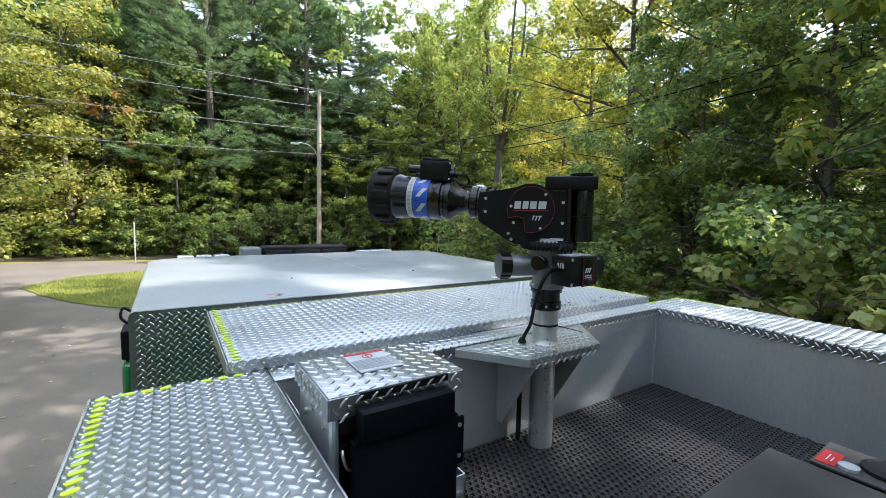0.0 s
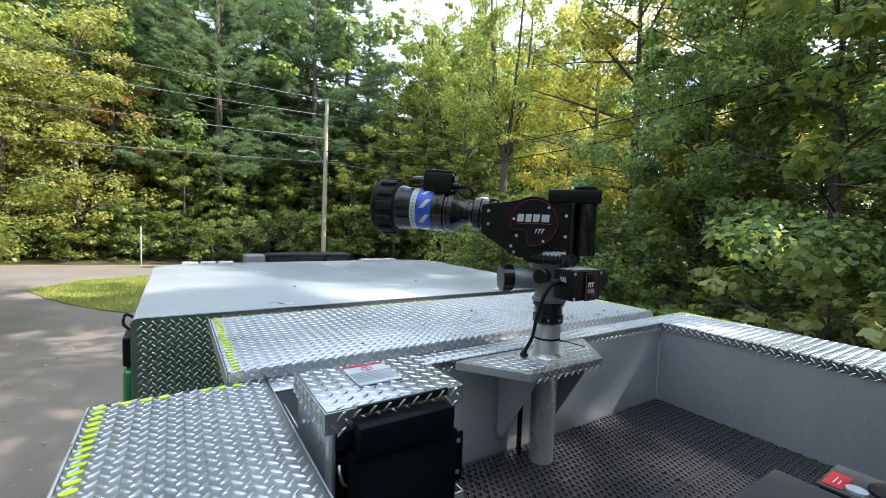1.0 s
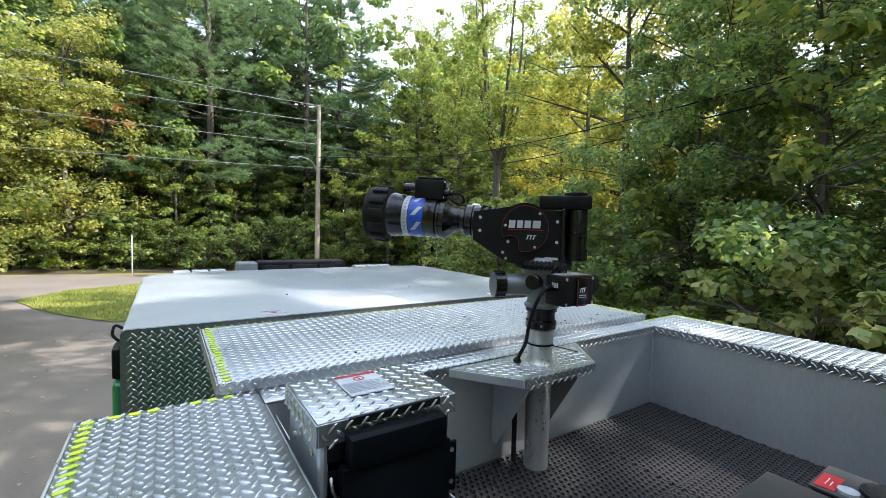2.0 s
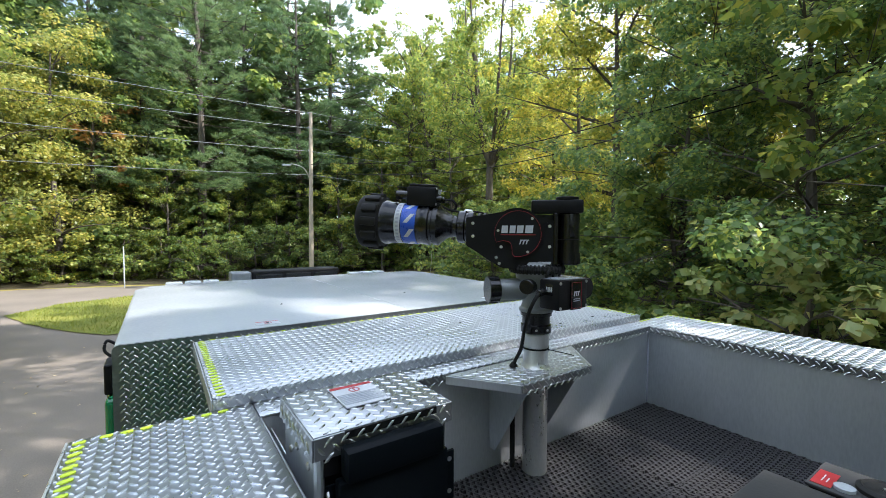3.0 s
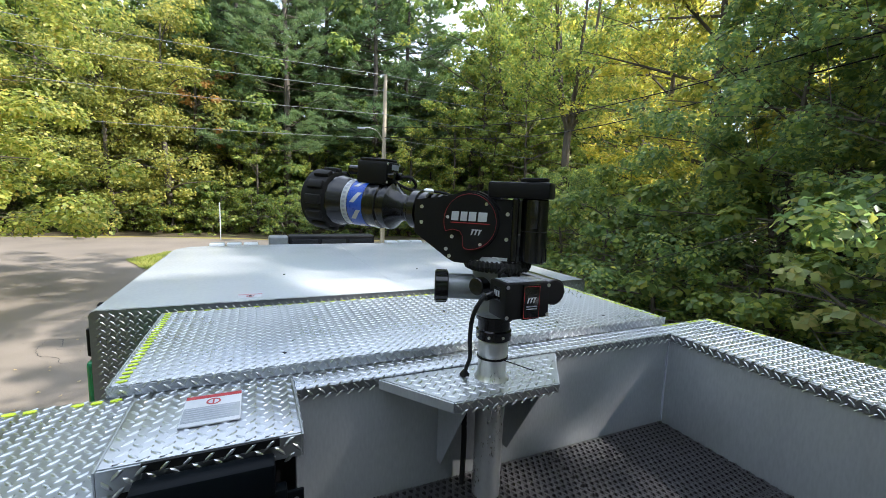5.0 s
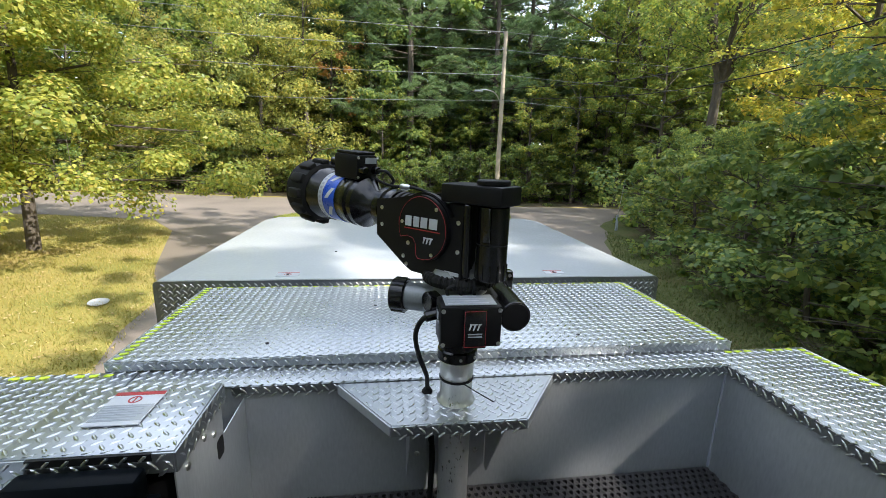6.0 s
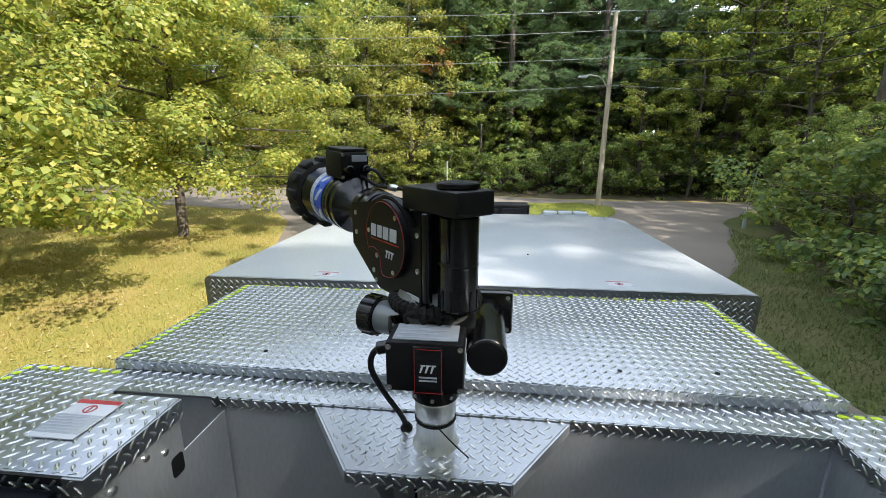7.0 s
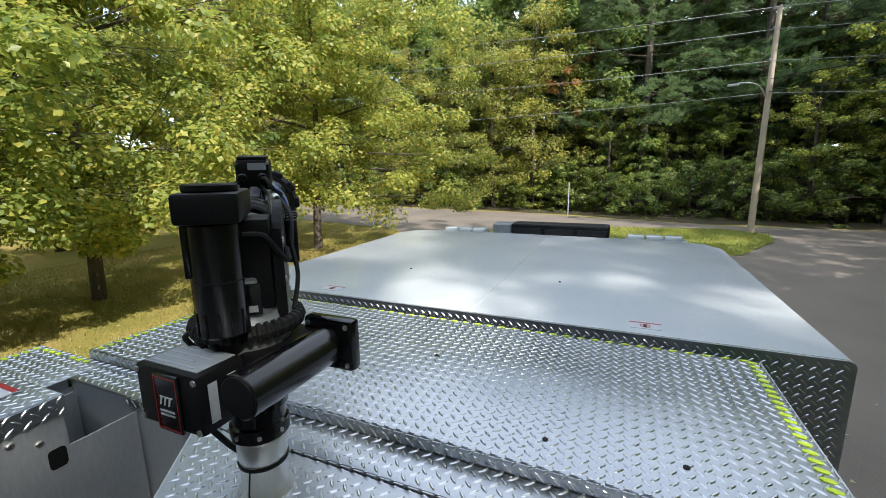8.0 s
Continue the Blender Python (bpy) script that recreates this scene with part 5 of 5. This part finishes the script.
def pine(label, height, spread, seed, per=26):
    """A white pine: straight trunk, whorls of level boughs, each a flat fan of twigs with needle tufts."""
    r = random.Random(seed)
    tree = thing("pine_tree", label, "tree")
    bm = bmesh.new()
    tube(bm, [(0.1 * math.sin(t * 5), 0, t * height - 0.05) for t in [i / 8 for i in range(9)]], 0.013 * height, 8, 0.03)
    part("trunk", bm, BARK, tree, "", True)
    bb = bmesh.new()
    tufts, heads = [], []
    z = height * 0.24
    while z < height * 0.99:
        g = z / height
        n = 5 if g < 0.85 else 4
        a0 = r.uniform(0, 6.28)
        for k in range(n):
            if r.random() < 0.16:
                continue
            a = a0 + k * 6.28 / n + r.uniform(-0.3, 0.3)
            reach = spread * (1.05 - g) ** 0.75 * r.uniform(0.55, 1.2) + 0.4
            root = Vector((0, 0, z + r.uniform(-0.3, 0.3)))
            tip = root + Vector((math.cos(a) * reach, math.sin(a) * reach, reach * (0.02 + 0.30 * g) * r.uniform(0.2, 1.7)))
            bough = smooth_line([root, root.lerp(tip, 0.5) - Vector((0, 0, reach * 0.06)), tip], 4)
            tube(bb, bough, 0.05, 4, 0.012)
            e = (tip - root).normalized()
            side = Vector((-e.y, e.x, 0)).normalized()
            m = max(4, int(reach * 3.0))
            for c in range(m):
                t = 0.32 + 0.68 * (c + r.random()) / m
                p = bough[min(len(bough) - 1, int(t * (len(bough) - 1) + 0.5))]
                sw = (1 if c % 2 else -1) * reach * 0.30 * (1.15 - t) * r.uniform(0.5, 1.3)
                q = p + side * sw + e * abs(sw) * 0.8 + Vector((0, 0, r.uniform(-0.05, 0.12)))
                tube(bb, [p, q], 0.014, 3, 0.006)
                head = ((q - p).normalized() + e * 0.6 + Vector((0, 0, 0.25))).normalized()
                for w in range(max(2, int(abs(sw) * 3.2))):
                    f = 1.0 - 0.26 * w
                    tufts.append(p.lerp(q, f) + Vector((r.gauss(0, 0.10), r.gauss(0, 0.10), r.gauss(0.04, 0.05)))), heads.append(head)
        z += height * 0.040 * r.uniform(0.7, 1.35)
    part("branching", bb, BARK, tree, kind="stuff")
    needle_cloud("crown", tufts, heads, per, 0.30, 0.034, tree, seed)
    return tree


def forked(label, height, fork, spread, material, leaf, per, seed, stems=6):
    """A tall tree whose trunk divides into several steep stems with thin foliage."""
    r = random.Random(seed)
    tree = thing("tree", label, "tree")
    bm = bmesh.new()
    tube(bm, [(0.10 * math.sin(2.2 * t + seed), 0.06 * math.sin(3 * t), t * fork - 0.05) for t in [i / 6 for i in range(7)]], 0.26, 9, 0.20)
    head = Vector((0.10 * math.sin(2.2 + seed), 0.06 * math.sin(3), fork - 0.08))
    centres, radii, counts = [], [], []
    bb = bmesh.new()
    for k in range(stems):
        a = k * 6.28 / stems + r.uniform(-0.4, 0.4)
        out = Vector((math.cos(a), math.sin(a), 0))
        lean = spread * r.uniform(0.25, 0.6)
        top = height * r.uniform(0.78, 1.0)
        base = head - Vector((0, 0, r.uniform(0.0, 0.9)))
        line = smooth_line([base, base + out * lean * 0.45 + Vector((0, 0, (top - fork) * 0.22)), base + out * lean * 0.8 + Vector((0, 0, (top - fork) * 0.6)),
                            base + out * lean + Vector((r.uniform(-0.3, 0.3), r.uniform(-0.3, 0.3), top - fork))], 5)
        tube(bm, line, 0.14, 6, 0.03)
        for c in range(15):
            t = 0.12 + 0.88 * (c + r.random()) / 15
            p = line[min(len(line) - 1, int(t * (len(line) - 1)))]
            b = a + r.gauss(0, 1.2)
            ln = spread * r.uniform(0.25, 0.75) * (1.15 - 0.6 * t)
            q = p + Vector((math.cos(b) * ln, math.sin(b) * ln, ln * r.uniform(0.2, 0.9)))
            tube(bb, [p, p.lerp(q, 0.5) + Vector((0, 0, 0.06)), q], 0.028, 4, 0.006)
            for w in range(3):
                centres.append(p.lerp(q, 0.45 + 0.3 * w) + Vector((r.gauss(0, 0.2), r.gauss(0, 0.2), r.gauss(0, 0.15))))
                radii.append(r.uniform(0.3, 0.62)), counts.append(int(per * r.uniform(0.5, 1.3)))
    part("trunk", bm, BARK, tree, "dark trunk forked into steep stems", True)
    part("branching", bb, BARK, tree, kind="stuff")
    leaf_cloud("crown", centres, radii, counts, leaf, material, tree, seed, 0.75)
    return tree


def place(proto, x, y, turn=0.0, scale=1.0, group=""):
    ob = copy_thing(proto, pose(x, y, 0, 0, 0, turn))
    ob.matrix_basis = pose(x, y, 0, 0, 0, turn) @ Matrix.Diagonal((scale, scale, scale, 1))
    if group:
        tagged(ob, group=group)
    return ob


def put(proto, x, y, turn=0.0, scale=1.0, group=""):
    proto.matrix_basis = pose(x, y, 0, 0, 0, turn) @ Matrix.Diagonal((scale, scale, scale, 1))
    if group:
        tagged(proto, group=group)
    return proto


FW = "trees of the wood across the road"
RS = "trees beside the truck"
LS = "trees on the lawn"
R = random.Random(77)

pine_a = put(pine("tall dark green white pine with layered boughs", 27, 6.0, 41, 46), 1.6, 34.6, 0, 1.0, FW)
pine_b = put(pine("tall green white pine with sunlit bough ends", 25, 5.4, 42, 46), 8.4, 33.6, 40, 1.0, FW)
for k, (x, y, tn, s) in enumerate(((-1.8, 37.5, 120, 1.0), (11.6, 35.0, 200, 0.95), (5.0, 36.5, 300, 1.05), (-5.0, 40, 80, 1.0), (9.5, 40.0, 20, 1.1), (3.0, 41.0, 160, 1.1))):
    place(pine_a if k % 2 else pine_b, x, y, tn, s, FW)

wood_a = put(broadleaf("tall green broad-leaved tree in the wood", 12, 3.6, 0.14, LEAF_DARK, 0.20, 90, 8, 51, 0, 17), 19.5, 33, 0, 1.0, FW)
wood_b = put(broadleaf("slender green forest tree with an open crown", 15, 3.2, 0.2, LEAF_MAPLE, 0.19, 84, 8, 52, 0.02, 17), 22.5, 31.5, 0, 1.0, FW)
wood_c = put(broadleaf("yellowing tree at the edge of the wood", 13, 3.6, 0.08, LEAF_GOLD, 0.14, 190, 8, 53, 0, 17, puff=1.3), -9.0, 35.5, 0, 1.0, FW)
deep = put(broadleaf("dense dark tree deep in the wood", 14, 5.2, 0.02, LEAF_DARK, 0.25, 130, 8, 54, 0, 18), -20, 52, 0, 1.0, FW)
bush_a = put(broadleaf("dense green shrub at the wood's edge", 3.4, 2.0, 0.03, LEAF_DARK, 0.16, 56, 6, 61, 0, 13, "shrub"), -3, 32.4, 0, 1.0, "shrubs along the road")
bush_b = put(broadleaf("leafy light green shrub at the wood's edge", 2.6, 1.8, 0.03, LEAF_MAPLE, 0.14, 56, 6, 62, 0, 12, "shrub"), -6, 32.8, 0, 1.0, "shrubs along the road")


def edge_y(x):
    """Where the wood begins across the road."""
    return 32.8 - 0.02 * x if x < -10 else 31.6 - (x + 6) * 0.30 if x < 6 else 28.0


x = -34.0
while x < 24:
    place(bush_a if R.random() < 0.5 else bush_b, x, edge_y(x) + R.uniform(0.6, 2.2), R.uniform(0, 360), R.uniform(0.7, 1.25), "shrubs along the road")
    x += R.uniform(1.6, 2.4)
x = -38.0
while x < 28:
    kind = R.choice([wood_c, wood_c, wood_b]) if x < -5 else R.choice([wood_a, wood_a, wood_b]) if x < 15 else R.choice([wood_a, wood_b])
    s = R.uniform(0.85, 1.15) if x < -5 else R.uniform(0.42, 0.6) if x < 14 else R.uniform(0.9, 1.1)
    place(kind, x, edge_y(x) + R.uniform(2.6, 5.0), R.uniform(0, 360), s, FW)
    x += R.uniform(2.6, 3.8)
x = -44.0
while x < 34:
    place(deep, x, edge_y(x) + R.uniform(8.5, 12), R.uniform(0, 360), R.uniform(1.25, 1.5) if (x < -4 or x > 20) else R.uniform(0.9, 1.1), FW)
    x += R.uniform(5.5, 7.0)
x = -60.0
while x < 60:
    place(deep, x, edge_y(x) + R.uniform(15, 20), R.uniform(0, 360), R.uniform(1.9, 2.3) if (x < 13 or x > 29) else 1.05, FW)
    x += R.uniform(6.0, 8.0)

# the wood's edge to the truck's right-hand side, with unseen shade trees towards the rear
near_a = put(broadleaf("large green maple with broad leaves near the truck", 9, 3.6, 0.05, LEAF_SIDE, 0.095, 230, 10, 71, -0.02, 20, "tree", True, 0.85), 9.4, 1.6, 30, 1.0, RS)
near_b = put(broadleaf("dark green tree with drooping lower branches", 8, 3.4, 0.05, LEAF_SIDE, 0.095, 210, 10, 72, 0.0, 20, "tree", True, 0.85), 12.8, 4.4, 110, 0.9, RS)
tall = put(broadleaf("tall forest tree with a thin light green crown", 16, 3.6, 0.30, LEAF_MAPLE, 0.15, 80, 9, 73, 0.01, 20, puff=0.72), 12.6, -3.5, 20, 1.0, RS)
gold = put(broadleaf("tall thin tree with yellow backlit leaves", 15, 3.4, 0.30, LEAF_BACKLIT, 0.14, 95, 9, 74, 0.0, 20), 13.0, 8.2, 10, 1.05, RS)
fork = put(forked("tall dark-stemmed tree forked into steep stems with thin foliage", 19, 7.6, 5.0, LEAF_MAPLE, 0.16, 62, 75, 7), 15.6, 18.4, 0, 1.0, RS)
# those at x < 20, y < -2 are unseen, added to dapple and dim the truck
for kind, x, y, tn, s in ((near_b, 13.6, 15.5, 300, 0.62), (fork, 13.2, 3.8, 80, 1.25), (tall, 15.2, 1.2, 20, 1.45), (near_b, 10.4, -5.4, 30, 1.15), (near_b, 9.8, -9.4, 100, 1.2), (near_a, 11.0, -13.4, 190, 1.1), (deep, 15.5, -8.0, 60, 0.8), (deep, 16.5, -14.5, 140, 0.85), (deep, 19.0, -3.0, 220, 0.8), (fork, 18.6, 28.6, 200, 1.15), (pine_b, 14.4, 37.0, 60, 0.95), (near_b, 10.2, -1.8, 300, 0.95), (near_b, 11.0, 4.6, 40, 1.05), (tall, 17.2, 24.6, 160, 0.8),
                          (gold, 16.5, 12.6, 10, 1.0), (gold, 16.0, 6.0, 90, 1.1), (gold, 20.5, 17.5, 140, 1.15), (gold, 17.0, 0.5, 250, 1.15),
                          (tall, 16.8, 30.0, 10, 1.35), (tall, 20.5, 31.0, 50, 1.25), (wood_a, 22.5, 24.0, 33, 1.2),
                          # wood_c here: yellow leaf colour stands in for sunlight on the far trees
                          (deep, 27, -9, 0, 0.8), (deep, 28, 0, 60, 0.85), (wood_c, 29, 8, 120, 1.0), (wood_c, 30, 15, 180, 1.0), (deep, 30, 22, 240, 0.9), (deep, 35, 28, 300, 0.9),
                          (tall, 10.06, -8.66, 229, 1.15), (tall, 8.85, -12.61, 232, 1.01), (tall, 13.38, -10.56, 238, 0.86),
                          (tall, 10.8, -0.6, 130, 1.2), (tall, 13.54, -4.63, 91, 1.18), (deep, 24, -4, 20, 0.7), (wood_c, 24.5, 4, 150, 0.9), (wood_c, 25.5, 11, 250, 0.9)):
    place(kind, x, y, tn, s, RS)
for x, y, s in ((7.6, 0.4, 0.95), (7.4, 3.0, 0.8), (8.0, 5.6, 0.9), (9.0, 8.4, 1.0), (10.2, 11.8, 1.0), (11.6, 14.6, 1.1), (13.0, 17.4, 1.0), (14.4, 19.6, 0.9), (8.0, -2.4, 1.1), (9.6, 4.2, 1.3), (11.4, 9.4, 1.3), (14.8, 12.4, 1.4), (16.6, 17.0, 1.4)):
    place(bush_a if R.random() < 0.5 else bush_b, x, y, R.uniform(0, 360), s, "shrubs beside the truck")
put(broadleaf("pale yellowing young shrub in front of the dark trees", 2.6, 1.1, 0.1, LEAF_PALE, 0.13, 34, 5, 63, 0, 10, "shrub"), 6.0, 0.7, 0, 1.22, "shrubs beside the truck")
# the drive's rear end, closed off by unseen trees added to cut the sky light
for k, (x, y) in enumerate(((-9.5, -24), (-4.5, -22), (0, -23.5), (4.5, -22), (8.5, -18), (13, -16), (-2, -28), (6, -28), (-10, -29))):
    place((tall, wood_b, deep)[k % 3], x, y, k * 71, (1.05, 1.1, 1.15)[k % 3], "trees behind the truck")

for x, y, tn, s in ((13.5, 43, 15, 1.15), (10.5, 48, 95, 1.2), (23.5, 38, 200, 1.25), (28, 33, 300, 1.2), (26, 42, 120, 1.5), (33, 36, 30, 1.5), (31, 26, 77, 1.2), (18.8, 41, 160, 0.95), (4, 47, 10, 1.3), (-2, 45, 250, 1.3)):
    place(deep, x, y, tn, s, FW)

for x, y, tn, s in ((10.2, 29.6, 40, 0.62), (13.4, 28.4, 130, 0.7), (16.4, 27.6, 220, 0.66), (19.6, 27.0, 300, 0.72), (23.0, 26.6, 20, 0.7)):
    place(wood_b, x, y, tn, s, FW)

# a closer unseen row, added to darken the metal that faces backwards
for x, y, tn, s in ((-15.5, -11.0, 30, 1.1), (-11.0, -14.5, 110, 1.2), (-6.0, -15.5, 190, 1.2), (-1.0, -16.5, 260, 1.2), (3.6, -16.0, 340, 1.15)):
    place(deep, x, y, tn, s, "trees behind the truck")

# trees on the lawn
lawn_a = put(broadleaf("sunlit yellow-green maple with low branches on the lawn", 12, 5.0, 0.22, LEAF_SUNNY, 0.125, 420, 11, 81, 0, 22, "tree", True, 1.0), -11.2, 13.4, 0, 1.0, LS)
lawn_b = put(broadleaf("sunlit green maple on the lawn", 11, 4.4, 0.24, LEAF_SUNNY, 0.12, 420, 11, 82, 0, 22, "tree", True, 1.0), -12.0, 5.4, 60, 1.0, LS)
for kind, x, y, tn, s in ((wood_c, -20.5, 17.0, 140, 1.0), (wood_c, -21.5, 9.0, 210, 1.0), (wood_c, -24.5, 1.5, 100, 1.1), (wood_b, -28.5, 14.0, 300, 1.1), (lawn_b, -17.0, -4.0, 200, 1.0),
                          (lawn_b, -10.9, 0.6, 130, 0.92), (wood_c, -33, 8, 30, 1.3), (deep, -38, 2, 30, 1.9), (deep, -40, 12, 90, 2.0), (deep, -42, 22, 130, 2.0), (deep, -34, -8, 130, 1.8), (deep, -36, 30, 60, 1.9)):
    place(kind, x, y, tn, s, LS)

for k, y in enumerate((-5, -1.5, 2, 5.5, 9, 12.5, 16, 19.5, 23)):
    place(bush_a if k % 2 else bush_b, 20.5 + (k % 3), y, k * 47, 1.9, "shrubs beside the truck")
place(wood_c, -6.2, 33.6, 25, 1.25, FW)
place(wood_c, -9.4, 33.0, 125, 1.15, FW)
put(broadleaf("small maple turning orange in the wood", 7, 1.5, 0.6, LEAF_ORANGE, 0.13, 34, 5, 91, 0, 6), -4.4, 35.0, 0, 1.9, FW)

# fallen leaves and grass tufts on the lawn
g = np.random.default_rng(5)


def within(px, py, poly):
    hit = np.zeros(len(px), bool)
    for (x1, y1), (x2, y2) in zip(poly, poly[1:] + poly[:1]):
        if y1 != y2:
            hit ^= ((y1 > py) != (y2 > py)) & (px < (x2 - x1) * (py - y1) / (y2 - y1) + x1)
    return hit


def litter(name, n, x0, x1, y0, y1, size, material, label, category, tall=False, z=0.0, keep=None, poly=ROAD):
    px, py = g.uniform(x0, x1, n), g.uniform(y0, y1, n)
    if keep is not None:
        ok = within(px, py, poly) == keep
        px, py = px[ok], py[ok]
        n = len(px)
    a = g.uniform(0, 6.283, n)
    s = size * g.uniform(0.5, 1.3, n)
    v = np.zeros((n, 3, 3))
    if tall:
        v[:, 0] = np.stack([px - np.cos(a) * s * 0.10, py - np.sin(a) * s * 0.10, np.full(n, z)], 1)
        v[:, 1] = np.stack([px + np.cos(a) * s * 0.10, py + np.sin(a) * s * 0.10, np.full(n, z)], 1)
        v[:, 2] = np.stack([px + g.normal(0, 0.4, n) * s, py + g.normal(0, 0.4, n) * s, z + s], 1)
    else:
        for k in range(3):
            b = a + k * 2.1
            v[:, k] = np.stack([px + np.cos(b) * s, py + np.sin(b) * s, z + 0.03 + g.uniform(0, 0.03, n)], 1)
    me = bpy.data.meshes.new(name)
    me.vertices.add(n * 3)
    me.vertices.foreach_set("co", v.ravel())
    me.loops.add(n * 3)
    me.loops.foreach_set("vertex_index", np.arange(n * 3))
    me.polygons.add(n)
    me.polygons.foreach_set("loop_start", np.arange(n) * 3)
    me.update(calc_edges=True)
    me.materials.append(material)
    return tagged(new(name, me), label, category, kind="stuff")


litter("lawn_grass", 90000, -18, -4, 0, 20.5, 0.075, LEAF_LAWN, "short yellow-green lawn grass", "grass", True, 0.0, False)
litter("verge_grass", 36000, 3.4, 10, -2, 17, 0.085, LEAF_VERGE, "short green verge grass, darkened with tree shade", "grass", True, 0.0, False)
litter("island_grass", 30000, -6, 7, 14.5, 24.5, 0.08, LEAF_TURF, "short island grass", "grass", True, 0.045, True, ISLAND)
litter("fallen_leaves", 3600, -18, -4, 0, 20, 0.035, LEAF_DRY, "scattered dry fallen leaves on the lawn", "leaves", False, 0.0, False)
litter("fallen_leaves", 260, -5, 4, 3.4, 14, 0.03, LEAF_DRY, "a few dry leaves on the asphalt", "leaves", False, 0.0)

bm = bmesh.new()
lathe(bm, [(0.10, 0.0), (0.17, 0.012), (0.19, 0.030), (0.18, 0.034), (0.16, 0.020), (0.02, 0.016)], Matrix.Translation((-6.31, 8.11, 0.035)) @ pose(0, 0, 0, 6, 4, 0), 28)
single("plastic_disc", bm, PAPER, "white plastic disc lying on the mown lawn", "disc", smooth=True)

# ---- utility pole, wires, roadside stake and marker post ----
pole = thing("utility_pole", "tall weathered wooden utility pole with a lamp arm", "utility pole", at=(6.26, 23.3, 0.04))
bm = bmesh.new()
tube(bm, [(0, 0, -0.1), (0.02, 0, 5), (0.05, 0, 9.95)], 0.15, 12, 0.10)
part("shaft", bm, POLE, pole, "", True)
bm = bmesh.new()
tube(bm, smooth_line([(0, 0, 6.1), (-0.4, -0.1, 6.7), (-1.0, -0.25, 6.85), (-1.3, -0.3, 6.8)]), 0.03, 6)
arm = part("lamp_arm", bm, STEEL, pole)
bm = bmesh.new()
box(bm, (-1.65, -0.42, 6.70), (-1.2, -0.22, 6.82), 0.04, None, 2)
part("lamp_head", bm, LENS, arm)
for z in (9.8, 9.0, 7.7):
    bm = bmesh.new()
    lathe(bm, [(0.03, 0), (0.05, 0.03), (0.03, 0.06), (0.05, 0.09), (0.02, 0.12)], Matrix.Translation((-0.12, -0.12, z)), 10)
    part("insulator", bm, CAST, pole)
for z, far in ((9.95, 12.0), (9.05, 10.6), (7.75, 9.2), (6.4, 7.2)):
    for ax, ay, az_ in ((-44, 20.0, far), (52, 24.5, far)):
        pts = []
        for k in range(21):
            t = k / 20
            pts.append((6.28 + (ax - 6.28) * t, 23.2 + (ay - 23.2) * t, z + (az_ - z) * t - 3.6 * t * (1 - t)))
        bm = bmesh.new()
        tube(bm, pts, 0.012, 5)
        single("power_line", bm, CAST, "thin pale overhead power line", "cable", smooth=True, group="overhead lines")
for dz in (0.0, -0.55):
    bm = bmesh.new()
    tube(bm, smooth_line([(6.28, 23.2, 7.0 + dz), (8.4, 14.5, 6.2 + dz), (9.0, 9.0, 6.05 + dz), (9.0, 0.9, 6.3 + dz * 0.7), (8.6, -16, 7.4 + dz)], 6), 0.016, 5)
    single("service_line", bm, MATTE, "dark overhead cable beside the trees", "cable", smooth=True, group="overhead lines")
stake = thing("road_stake", "thin pale roadside marker stake", "stake", at=(-2.7, 27.6, 0.0))
bm = bmesh.new()
box(bm, (-0.028, -0.018, -0.05), (0.028, 0.018, 2.3), 0.006)
part("post", bm, PAPER, stake)
marker = thing("cable_marker", "grey pedestal marker post beside the shrubs", "marker post", at=(10.6, 17.2, 0.0))
bm = bmesh.new()
box(bm, (-0.05, -0.05, -0.02), (0.05, 0.05, 0.75), 0.01)
part("pedestal", bm, LENS, marker)
bm = bmesh.new()
tube(bm, [(0.0, 0.0, 0.7), (0.15, 0.0, 2.4)], 0.015, 5)
part("rod", bm, STEEL, marker)
